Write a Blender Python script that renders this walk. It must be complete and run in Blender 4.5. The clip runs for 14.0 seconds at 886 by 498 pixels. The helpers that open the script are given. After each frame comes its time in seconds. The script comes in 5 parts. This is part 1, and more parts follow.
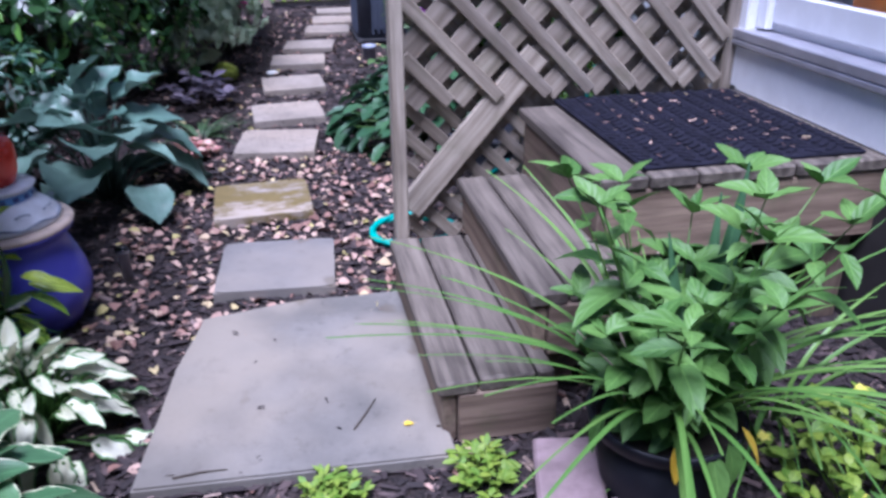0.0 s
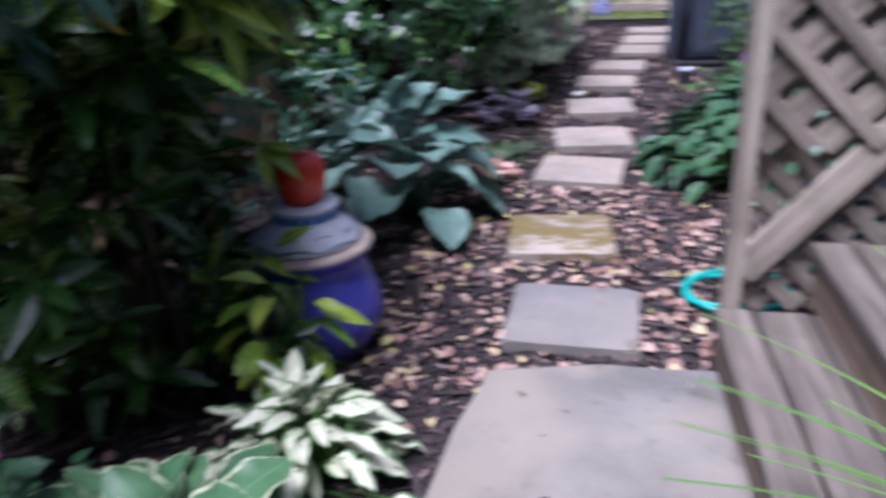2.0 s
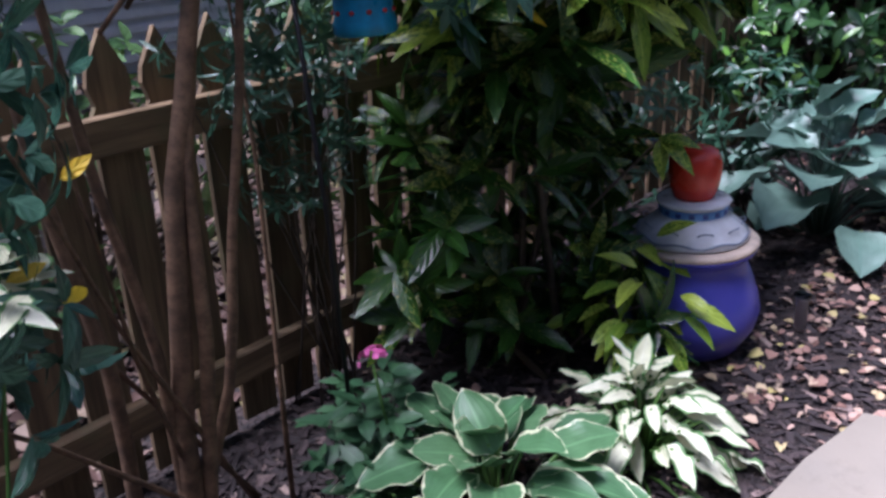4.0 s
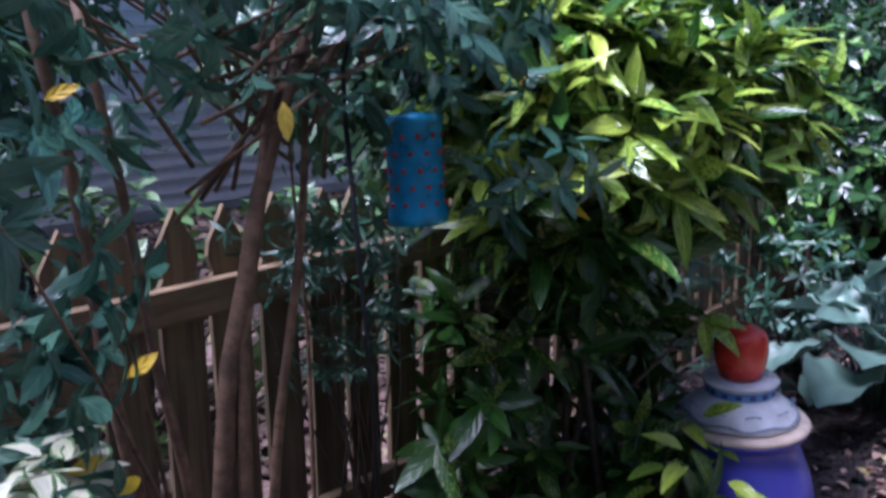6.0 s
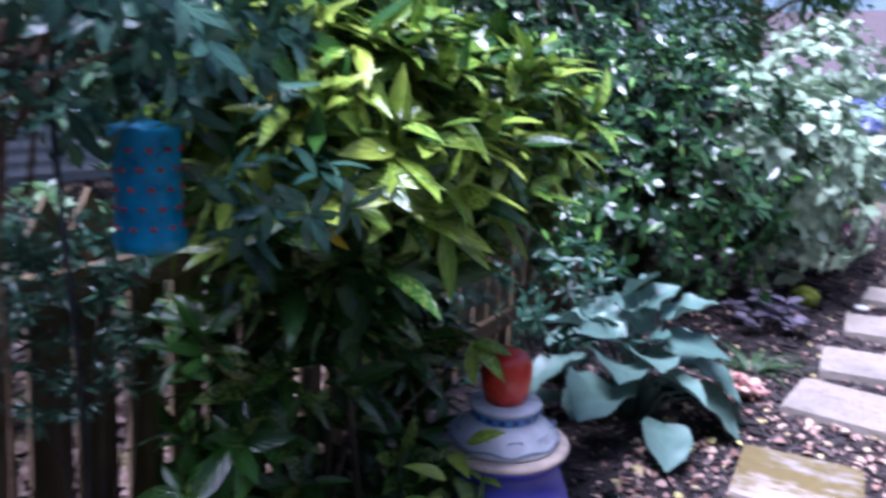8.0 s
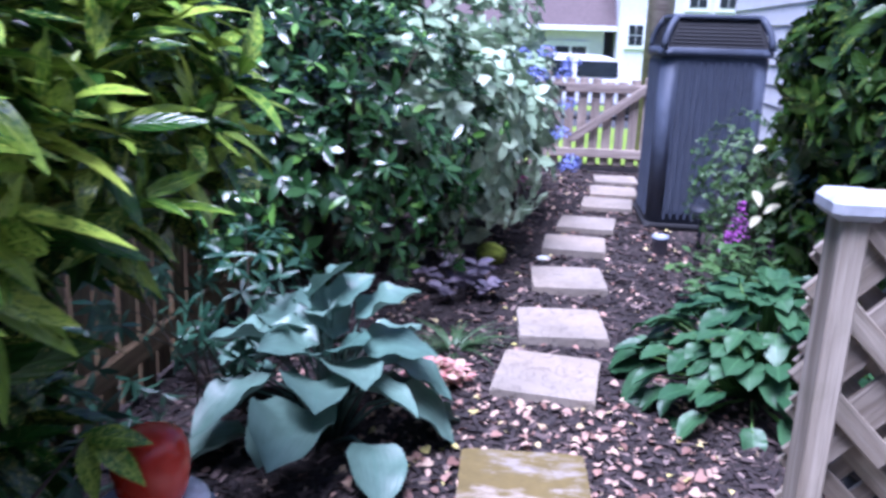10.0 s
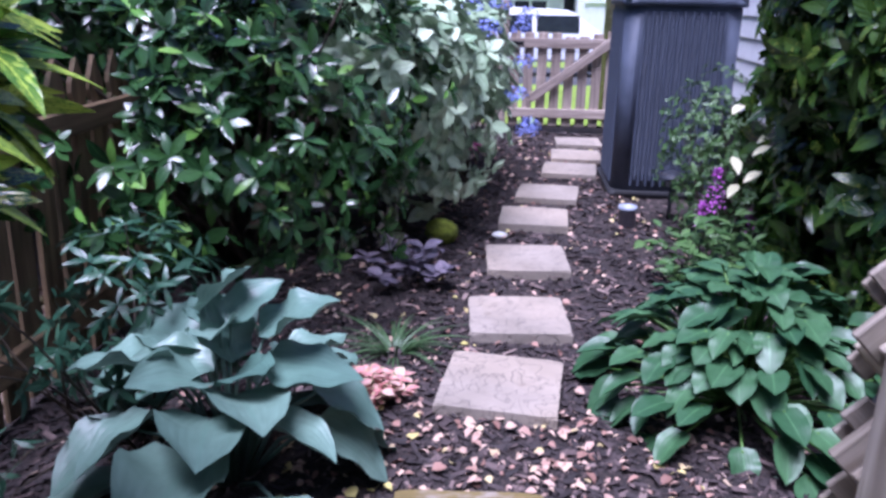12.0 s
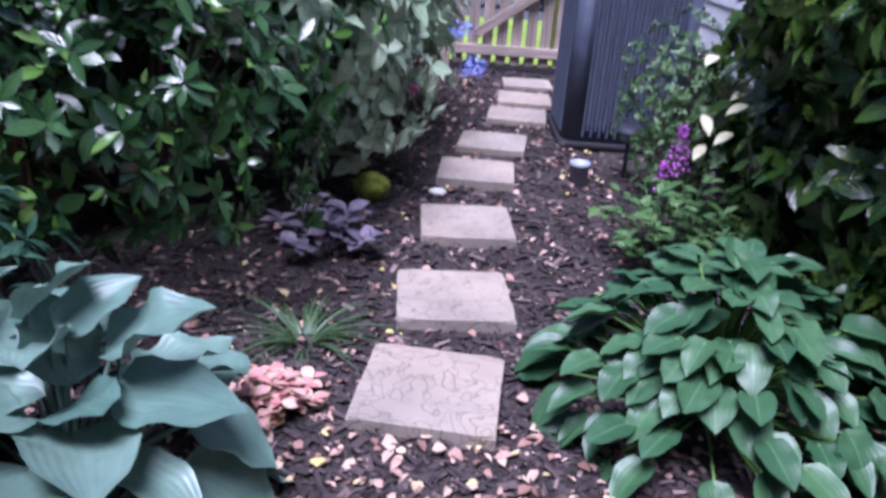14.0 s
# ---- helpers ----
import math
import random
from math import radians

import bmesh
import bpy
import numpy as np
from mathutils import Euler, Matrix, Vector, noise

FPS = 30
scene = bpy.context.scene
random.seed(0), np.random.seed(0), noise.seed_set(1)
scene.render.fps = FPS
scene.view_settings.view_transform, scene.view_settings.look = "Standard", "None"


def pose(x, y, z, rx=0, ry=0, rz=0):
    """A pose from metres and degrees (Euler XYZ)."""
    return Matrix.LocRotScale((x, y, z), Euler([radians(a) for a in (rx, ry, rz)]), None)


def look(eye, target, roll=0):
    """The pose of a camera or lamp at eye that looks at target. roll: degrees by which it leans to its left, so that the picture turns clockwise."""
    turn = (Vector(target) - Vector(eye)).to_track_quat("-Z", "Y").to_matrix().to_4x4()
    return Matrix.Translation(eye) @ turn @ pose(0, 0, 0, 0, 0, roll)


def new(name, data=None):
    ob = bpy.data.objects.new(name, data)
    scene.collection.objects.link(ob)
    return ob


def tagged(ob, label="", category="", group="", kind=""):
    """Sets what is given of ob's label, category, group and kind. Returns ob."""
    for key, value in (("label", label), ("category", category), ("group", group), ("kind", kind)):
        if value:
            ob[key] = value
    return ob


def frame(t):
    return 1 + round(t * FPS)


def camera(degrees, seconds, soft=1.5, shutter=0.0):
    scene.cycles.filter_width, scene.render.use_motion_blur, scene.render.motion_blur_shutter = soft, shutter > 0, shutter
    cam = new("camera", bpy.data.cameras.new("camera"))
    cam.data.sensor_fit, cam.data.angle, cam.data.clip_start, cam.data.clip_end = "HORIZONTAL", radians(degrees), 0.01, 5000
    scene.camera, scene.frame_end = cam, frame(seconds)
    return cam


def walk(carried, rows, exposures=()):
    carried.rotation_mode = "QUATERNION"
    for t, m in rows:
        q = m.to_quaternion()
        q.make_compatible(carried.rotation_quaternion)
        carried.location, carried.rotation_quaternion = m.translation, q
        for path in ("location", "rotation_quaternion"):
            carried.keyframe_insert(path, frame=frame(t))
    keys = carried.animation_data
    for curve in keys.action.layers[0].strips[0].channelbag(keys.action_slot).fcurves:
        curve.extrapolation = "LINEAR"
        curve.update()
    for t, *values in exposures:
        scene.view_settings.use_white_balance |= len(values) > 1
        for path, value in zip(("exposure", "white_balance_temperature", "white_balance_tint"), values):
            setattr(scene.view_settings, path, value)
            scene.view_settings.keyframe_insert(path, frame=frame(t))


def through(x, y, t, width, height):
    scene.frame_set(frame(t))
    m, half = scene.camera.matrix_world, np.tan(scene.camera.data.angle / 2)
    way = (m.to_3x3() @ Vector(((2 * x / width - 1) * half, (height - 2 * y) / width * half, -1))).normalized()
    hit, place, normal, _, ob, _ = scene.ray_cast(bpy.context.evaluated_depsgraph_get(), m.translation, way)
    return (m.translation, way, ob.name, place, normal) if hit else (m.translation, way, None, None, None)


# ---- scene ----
cam = camera(59.7, 14.0, soft=3.0, shutter=0.6)
PATH = [
    (0, (-0.275, 1.286, 1.246), (0.072, 3.061, 0.394), -0.6),
    (0.5, (-0.274, 1.378, 1.208), (0.162, 3.121, 0.329), 1.4),
    (1, (-0.332, 1.532, 1.188), (0.184, 3.283, 0.371), 2.1),
    (1.5, (-0.399, 1.598, 1.205), (-0.155, 3.415, 0.406), -0.3),
    (2, (-0.371, 1.646, 1.201), (-0.716, 3.449, 0.407), -2.7),
    (2.5, (-0.279, 1.652, 1.215), (-1.242, 3.227, 0.446), -3.4),
    (3, (-0.244, 1.628, 1.22), (-1.51, 2.963, 0.435), -4.0),
    (5.3, (-0.236, 1.597, 1.199), (-1.51, 3.004, 0.568), -4.0),
    (5.5, (-0.227, 1.617, 1.258), (-1.56, 2.998, 0.695), -3.6),
    (6, (-0.22, 1.596, 1.314), (-1.638, 2.947, 0.909), -3.3),
    (6.5, (-0.218, 1.587, 1.35), (-1.645, 2.954, 1.042), -1.1),
    (7, (-0.204, 1.597, 1.367), (-1.595, 3.012, 1.115), -1.0),
    (7.5, (-0.184, 1.638, 1.368), (-1.453, 3.153, 1.066), -0.3),
    (8, (-0.25, 1.766, 1.359), (-1.259, 3.437, 0.924), 1.4),
    (8.5, (-0.36, 1.899, 1.377), (-1.138, 3.672, 0.875), 1.7),
    (9, (-0.419, 2.049, 1.345), (-0.91, 3.912, 0.808), 1.3),
    (9.2, (-0.417, 2.128, 1.342), (-0.856, 4.014, 0.84), 1.6),
    (11.3, (-0.497, 2.733, 1.372), (-0.536, 4.638, 0.764), 1.0),
    (11.5, (-0.45, 2.794, 1.339), (-0.551, 4.713, 0.784), 1.2),
    (12, (-0.394, 2.905, 1.313), (-0.542, 4.796, 0.681), 1.0),
    (12.5, (-0.421, 3.043, 1.295), (-0.441, 4.938, 0.655), 2.1),
    (13, (-0.461, 3.163, 1.281), (-0.295, 5.01, 0.53), 2.1),
    (13.5, (-0.421, 3.308, 1.296), (-0.373, 5.179, 0.591), 4.2),
    (14, (-0.373, 3.414, 1.279), (-0.363, 5.252, 0.49), 4.1),
]
EXPOSURES = [(0.0, 0.95, 5100, 30), (1.5, 0.95, 5200, 30), (3.0, 1.15, 5600, 27), (5.5, 1.35, 5250, 31), (7.0, 1.5, 5150, 34), (9.0, 1.5, 4900, 32), (11.5, 1.2, 5150, 35), (14.0, 1.1, 5250, 36)]
walk(cam, [(t, look(eye, target, roll)) for t, eye, target, roll in PATH], EXPOSURES)

# ---- light: the shade of a garden under a bright, hazy sky ----
world = bpy.data.worlds.new("sky")
scene.world = world
world.use_nodes = True
sky = world.node_tree.nodes.new("ShaderNodeTexSky")
sky.sky_type, sky.sun_disc = "NISHITA", False
sky.sun_elevation, sky.sun_rotation = radians(70), radians(-157)
sky.dust_density, sky.ozone_density = 1.0, 2.0
world.node_tree.links.new(sky.outputs[0], world.node_tree.nodes["Background"].inputs[0])
world.node_tree.nodes["Background"].inputs[1].default_value = 0.05
sun = new("sun", bpy.data.lights.new("sun", "SUN"))
sun.data.energy, sun.data.angle, sun.data.color = 4.2, radians(32), (1.0, 0.97, 0.93)
sun.matrix_world = look((-1.3, -3.0, 9.0), (0.0, 0.0, 0.0))

# ---- node helpers ----
def shader(name):
    m = bpy.data.materials.new(name)
    m.use_nodes = True
    return m, m.node_tree, m.node_tree.nodes["Principled BSDF"]


def nd(nt, kind, ins=None, **props):
    n = nt.nodes.new(kind)
    for k, v in props.items():
        setattr(n, k, v)
    for k, v in (ins or {}).items():
        if isinstance(v, bpy.types.NodeSocket):
            nt.links.new(v, n.inputs[k])
        else:
            n.inputs[k].default_value = v
    return n


def mth(nt, op, a, b=0.0, c=0.0, clamp=False):
    return nd(nt, "ShaderNodeMath", {0: a, 1: b, 2: c}, operation=op, use_clamp=clamp).outputs[0]


def mixc(nt, fac, a, b, blend="MIX"):
    a = (*a, 1) if isinstance(a, tuple) and len(a) == 3 else a
    b = (*b, 1) if isinstance(b, tuple) and len(b) == 3 else b
    return nd(nt, "ShaderNodeMix", {0: fac, 6: a, 7: b}, data_type="RGBA", blend_type=blend).outputs[2]


def ramp(nt, fac, stops):
    n = nd(nt, "ShaderNodeValToRGB", {0: fac})
    while len(n.color_ramp.elements) < len(stops):
        n.color_ramp.elements.new(0.5)
    for e, (p, c) in zip(n.color_ramp.elements, stops):
        e.position, e.color = p, (*c, 1)
    return n.outputs[0]


def smooth(nt, x, lo, hi):
    return nd(nt, "ShaderNodeMapRange", {0: x, 1: lo, 2: hi, 3: 0.0, 4: 1.0}, interpolation_type="SMOOTHSTEP").outputs[0]


def noise_tex(nt, vec, scale, detail=4.0, rough=0.55, w=None):
    ins = {"Scale": scale, "Detail": detail, "Roughness": rough}
    if vec is not None:
        ins["Vector"] = vec
    if w is not None:
        ins["W"] = w
    return nd(nt, "ShaderNodeTexNoise", ins, noise_dimensions="4D" if w is not None else "3D").outputs[0]


def chance(nt):
    """A number for each object and for each loose piece of a mesh."""
    a = nd(nt, "ShaderNodeObjectInfo").outputs["Random"]
    b = nd(nt, "ShaderNodeNewGeometry").outputs["Random Per Island"]
    return mth(nt, "FRACT", mth(nt, "ADD", a, b))


def bump(nt, bsdf, height, strength, distance=0.01):
    b = nd(nt, "ShaderNodeBump", {"Strength": strength, "Distance": distance, "Height": height})
    nt.links.new(b.outputs[0], bsdf.inputs["Normal"])


def paint(nt, bsdf, colour, rough, metal=0.0):
    for key, v in (("Base Color", colour), ("Roughness", rough), ("Metallic", metal)):
        if isinstance(v, bpy.types.NodeSocket):
            nt.links.new(v, bsdf.inputs[key])
        else:
            bsdf.inputs[key].default_value = (*v, 1) if isinstance(v, tuple) else v


def plain(name, colour, rough=0.6, metal=0.0, vary=0.25, scale=9.0, relief=0.15):
    m, nt, b = shader(name)
    co = nd(nt, "ShaderNodeTexCoord").outputs["Object"]
    r = chance(nt)
    n1, n2 = noise_tex(nt, co, scale, w=r), noise_tex(nt, co, scale * 14, w=r)
    dark = tuple(c * (1 - vary) for c in colour)
    lite = tuple(min(1.0, c * (1 + vary * 0.6)) for c in colour)
    c = mixc(nt, smooth(nt, n1, 0.3, 0.7), dark, lite)
    c = mixc(nt, mth(nt, "MULTIPLY", n2, 0.3), c, dark)
    paint(nt, b, c, mth(nt, "ADD", rough - 0.1, mth(nt, "MULTIPLY", n1, 0.2)), metal)
    if relief:
        bump(nt, b, n2, relief, 0.004)
    return m


def wood(name, light, dark, green=0.0, rough=0.75):
    """Weathered boards, the grain along the board's own x."""
    m, nt, b = shader(name)
    co = nd(nt, "ShaderNodeTexCoord").outputs["Object"]
    r = chance(nt)
    st = nd(nt, "ShaderNodeMapping", {"Vector": co, "Scale": (2.2, 38.0, 38.0)}).outputs[0]
    st2 = nd(nt, "ShaderNodeMapping", {"Vector": co, "Scale": (5.0, 160.0, 160.0)}).outputs[0]
    g1, g2 = noise_tex(nt, st, 1.0, 5.0, 0.6, r), noise_tex(nt, st2, 1.0, 3.0, 0.6, r)
    blot = noise_tex(nt, co, 5.0, 3.0, 0.5, r)
    c = mixc(nt, smooth(nt, g1, 0.3, 0.7), dark, light)
    c = mixc(nt, mth(nt, "MULTIPLY", smooth(nt, g2, 0.5, 0.75), 0.45), c, tuple(x * 0.35 for x in dark))
    c = mixc(nt, mth(nt, "MULTIPLY", smooth(nt, blot, 0.45, 0.75), 0.4), c, tuple(x * 0.6 for x in dark))
    if green:
        c = mixc(nt, mth(nt, "MULTIPLY", smooth(nt, noise_tex(nt, co, 8.0, 4.0, 0.6, r), 0.5, 0.7), green), c, (0.12, 0.14, 0.06))
    c = mixc(nt, 1.0, c, ramp(nt, r, [(0.0, (0.72, 0.7, 0.7)), (1.0, (1.1, 1.08, 1.05))]), "MULTIPLY")
    paint(nt, b, c, rough)
    bump(nt, b, mth(nt, "ADD", g1, mth(nt, "MULTIPLY", g2, 0.6)), 0.5, 0.004)
    return m


def leafy(name, a, c, rough=0.4, margin=None, edge=0.72, spots=None, spot_at=0.56, veins=8.0, vein_colour=None, dead=None, relief=0.25, through=0.1, ribs=0.0):
    """A leaf: colour from a to c by leaf, a margin of its own, spots, veins; the uv runs across and along the blade."""
    m, nt, b = shader(name)
    uv = nd(nt, "ShaderNodeUVMap").outputs[0]
    xy = nd(nt, "ShaderNodeSeparateXYZ", {0: uv})
    r = chance(nt)
    e = mth(nt, "MULTIPLY", mth(nt, "ABSOLUTE", mth(nt, "SUBTRACT", xy.outputs[0], 0.5)), 2.0)
    mott = noise_tex(nt, uv, 5.0, 4.0, 0.6, mth(nt, "MULTIPLY", r, 37.0))
    col = mixc(nt, r, a, c)
    col = mixc(nt, mth(nt, "MULTIPLY", smooth(nt, mott, 0.35, 0.75), 0.35), col, tuple(x * 0.55 for x in a))
    line = mth(nt, "SINE", mth(nt, "MULTIPLY", mth(nt, "SUBTRACT", xy.outputs[1], mth(nt, "MULTIPLY", e, 0.35)), veins * 6.2832))
    if ribs:
        line = mth(nt, "COSINE", mth(nt, "MULTIPLY", e, ribs * 6.2832))
    mid = mth(nt, "SUBTRACT", 1.0, smooth(nt, e, 0.0, 0.1))
    vc = vein_colour or tuple(min(1.0, x * 1.5) for x in c)
    if spots:
        sp = noise_tex(nt, nd(nt, "ShaderNodeMapping", {"Vector": uv, "Scale": (7.0, 16.0, 1.0)}).outputs[0], 1.0, 3.0, 0.7, mth(nt, "MULTIPLY", r, 91.0))
        th = mth(nt, "ADD", spot_at - 0.1, mth(nt, "MULTIPLY", mth(nt, "FRACT", mth(nt, "MULTIPLY", r, 7.3)), 0.22))
        col = mixc(nt, mth(nt, "MULTIPLY", mth(nt, "GREATER_THAN", sp, th), 0.9), col, spots)
    col = mixc(nt, mth(nt, "MULTIPLY", mid, 0.55), col, vc)
    col = mixc(nt, mth(nt, "MULTIPLY", smooth(nt, line, 0.55, 1.0), 0.08), col, vc)
    if margin:
        wob = mth(nt, "ADD", e, mth(nt, "MULTIPLY", mth(nt, "SUBTRACT", noise_tex(nt, uv, 9.0, 3.0, 0.6, mth(nt, "MULTIPLY", r, 53.0)), 0.5), 0.5))
        tip = smooth(nt, xy.outputs[1], 0.93, 0.99)
        col = mixc(nt, mth(nt, "MAXIMUM", smooth(nt, wob, edge, edge + 0.08), tip), col, margin)
    if dead:
        col = mixc(nt, mth(nt, "GREATER_THAN", r, 0.992), col, dead)
    paint(nt, b, col, rough)
    bump(nt, b, mth(nt, "ADD", mth(nt, "MULTIPLY", line, 0.5), mth(nt, "ADD", mott, mth(nt, "MULTIPLY", mid, -1.0))), relief, 0.004)
    tr = nd(nt, "ShaderNodeBsdfTranslucent", {"Color": col})
    mx = nd(nt, "ShaderNodeMixShader", {0: through, 1: b.outputs[0], 2: tr.outputs[0]})
    nt.links.new(mx.outputs[0], nt.nodes["Material Output"].inputs[0])
    return m


# ---- materials ----
M = {}
M["step_wood"] = wood("step_wood", (0.215, 0.185, 0.148), (0.075, 0.062, 0.049))
M["riser_wood"] = wood("riser_wood", (0.33, 0.25, 0.18), (0.15, 0.105, 0.075), 0.35)
M["lattice_wood"] = wood("lattice_wood", (0.52, 0.46, 0.375), (0.24, 0.2, 0.15), 0.25)
M["fence_wood"] = wood("fence_wood", (0.235, 0.16, 0.085), (0.085, 0.057, 0.03), 0.35)
M["gate_wood"] = wood("gate_wood", (0.5, 0.42, 0.36), (0.27, 0.215, 0.18))
M["bark"] = wood("bark", (0.22, 0.13, 0.075), (0.08, 0.047, 0.028))
M["twig"] = wood("twig", (0.1, 0.075, 0.05), (0.035, 0.025, 0.018))
M["cap_paint"] = plain("cap_paint", (0.42, 0.44, 0.48), 0.55, vary=0.3, scale=18)
M["white_paint"] = plain("white_paint", (0.83, 0.85, 0.88), 0.45, vary=0.08, relief=0.05)
M["sill_metal"] = plain("sill_metal", (0.5, 0.5, 0.55), 0.4, 0.6, vary=0.15)
M["siding"] = plain("siding", (0.72, 0.73, 0.76), 0.6, vary=0.08)
M["mat_rubber"] = plain("mat_rubber", (0.014, 0.014, 0.024), 0.85, vary=0.5, scale=30)
M["blue_glaze"] = plain("blue_glaze", (0.07, 0.07, 0.42), 0.32, vary=0.22, scale=6, relief=0.04)
M["rim_clay"] = plain("rim_clay", (0.62, 0.5, 0.4), 0.6, vary=0.25, scale=25)
M["pot_white"] = plain("pot_white", (0.66, 0.68, 0.72), 0.3, vary=0.25, scale=14, relief=0.05)
M["band_blue"] = plain("band_blue", (0.12, 0.3, 0.62), 0.35, vary=0.2)
M["band_dark"] = plain("band_dark", (0.03, 0.06, 0.25), 0.35)
M["motif_grey"] = plain("motif_grey", (0.22, 0.27, 0.36), 0.4, vary=0.3)
M["red_glaze"] = plain("red_glaze", (0.55, 0.04, 0.02), 0.25, vary=0.2, relief=0.04)
M["feeder_blue"] = plain("feeder_blue", (0.015, 0.3, 0.55), 0.3, vary=0.35, scale=25, relief=0.4)
M["bead_red"] = plain("bead_red", (0.5, 0.05, 0.05), 0.2, relief=0)
M["iron_black"] = plain("iron_black", (0.015, 0.015, 0.017), 0.5, 0.5)
M["hose_teal"] = plain("hose_teal", (0.01, 0.4, 0.33), 0.35, vary=0.15, relief=0)
M["ac_grey"] = plain("ac_grey", (0.06, 0.073, 0.107), 0.6, 0.0, vary=0.25)
M["ac_dark"] = plain("ac_dark", (0.012, 0.012, 0.015), 0.7)
M["pot_black"] = plain("pot_black", (0.007, 0.008, 0.014), 0.55)
M["soil"] = plain("soil", (0.03, 0.022, 0.016), 0.95, vary=0.5, scale=40, relief=0.8)
M["pipe_grey"] = plain("pipe_grey", (0.28, 0.31, 0.38), 0.5)
M["orange_cloth"] = plain("orange_cloth", (0.85, 0.25, 0.03), 0.8)
M["lamp_dark"] = plain("lamp_dark", (0.05, 0.055, 0.07), 0.45, 0.4)
M["brick_pink"] = plain("brick_pink", (0.33, 0.24, 0.24), 0.8, vary=0.3, scale=20, relief=0.5)
M["wall_brown"] = plain("wall_brown", (0.09, 0.07, 0.06), 0.9, vary=0.3)
# near-black colour stands in for the shade low on the house wall
M["base_shade"] = plain("base_shade", (0.035, 0.03, 0.028), 0.9, vary=0.4)
M["roof_brown"] = plain("roof_brown", (0.12, 0.09, 0.09), 0.9, vary=0.2)
M["asphalt"] = plain("asphalt", (0.06, 0.06, 0.065), 0.9, vary=0.2)
M["grass"] = plain("grass", (0.2, 0.3, 0.03), 0.9, vary=0.35, scale=6, relief=0.6)
M["car_white"] = plain("car_white", (0.75, 0.76, 0.8), 0.2, vary=0.03, relief=0)
M["car_blue"] = plain("car_blue", (0.1, 0.13, 0.25), 0.2, vary=0.05, relief=0)
M["car_glass"] = plain("car_glass", (0.02, 0.025, 0.03), 0.08, relief=0)
M["lamp_red"] = plain("lamp_red", (0.6, 0.02, 0.02), 0.2, relief=0)
M["tyre"] = plain("tyre", (0.015, 0.015, 0.016), 0.8)
M["moss"] = plain("moss", (0.3, 0.36, 0.04), 0.95, vary=0.5, scale=40, relief=1.0)
M["pebble"] = plain("pebble", (0.55, 0.56, 0.52), 0.6)
M["petal_blue"] = leafy("petal_blue", (0.12, 0.16, 0.5), (0.3, 0.34, 0.75), 0.7, veins=2, relief=0.1)
M["petal_purple"] = leafy("petal_purple", (0.4, 0.06, 0.45), (0.6, 0.16, 0.6), 0.7, veins=2, relief=0.1)
M["petal_pink"] = leafy("petal_pink", (0.6, 0.08, 0.3), (0.75, 0.2, 0.45), 0.7, veins=2, relief=0.1)
M["petal_yellow"] = leafy("petal_yellow", (0.65, 0.6, 0.05), (0.75, 0.7, 0.15), 0.7, veins=2, relief=0.1)
M["hosta_blue"] = leafy("hosta_blue", (0.085, 0.165, 0.13), (0.175, 0.275, 0.22), 0.4, ribs=5.0, relief=0.16, vein_colour=(0.12, 0.22, 0.17))
M["hosta_green"] = leafy("hosta_green", (0.024, 0.078, 0.032), (0.058, 0.14, 0.058), 0.44, ribs=4.0, relief=0.1)
M["hosta_edged"] = leafy("hosta_edged", (0.05, 0.14, 0.055), (0.11, 0.23, 0.1), 0.45, margin=(0.6, 0.62, 0.4), edge=0.88, ribs=4.0, relief=0.1)
M["hosta_white"] = leafy("hosta_white", (0.62, 0.63, 0.42), (0.72, 0.72, 0.55), 0.45, margin=(0.1, 0.22, 0.07), edge=0.72, ribs=3.0, vein_colour=(0.7, 0.7, 0.55))
# spotted green leaf, darkened further for the shaded inside of the bush
M["aucuba"] = leafy("aucuba", (0.014, 0.055, 0.008), (0.035, 0.1, 0.014), 0.25, spots=(0.3, 0.34, 0.06), spot_at=0.62, veins=5, through=0.05)
M["aucuba_gold"] = leafy("aucuba_gold", (0.17, 0.32, 0.03), (0.42, 0.52, 0.07), 0.26, spots=(0.05, 0.15, 0.018), spot_at=0.55, veins=5)
M["rhodo"] = leafy("rhodo", (0.007, 0.026, 0.009), (0.034, 0.09, 0.024), 0.21, veins=4, through=0.03, relief=0.1)
M["rhodo"].node_tree.nodes["Principled BSDF"].inputs["IOR"].default_value = 1.5
M["rhodo_young"] = leafy("rhodo_young", (0.08, 0.2, 0.03), (0.16, 0.3, 0.07), 0.2, veins=4, through=0.06, relief=0.1)
# olive leaf, darkened to stand for the shade beside the house
M["laurel_olive_shaded"] = leafy("laurel_olive_shaded", (0.01, 0.036, 0.006), (0.048, 0.098, 0.014), 0.24, spots=(0.3, 0.33, 0.05), spot_at=0.66, veins=5, through=0.04)
M["azalea"] = leafy("azalea", (0.035, 0.09, 0.025), (0.09, 0.17, 0.05), 0.38, veins=3)
M["hydrangea"] = leafy("hydrangea", (0.22, 0.33, 0.19), (0.44, 0.54, 0.37), 0.3, veins=6)
M["nandina"] = leafy("nandina", (0.025, 0.085, 0.06), (0.08, 0.17, 0.11), 0.24, veins=3, dead=(0.7, 0.5, 0.03))
M["spray_leaf"] = leafy("spray_leaf", (0.013, 0.05, 0.03), (0.05, 0.115, 0.068), 0.28, veins=3)
M["gold_leaf"] = leafy("gold_leaf", (0.75, 0.48, 0.02), (0.8, 0.6, 0.08), 0.5, veins=3)
M["khaki_leaf"] = leafy("khaki_leaf", (0.3, 0.3, 0.06), (0.42, 0.36, 0.09), 0.5, veins=3)
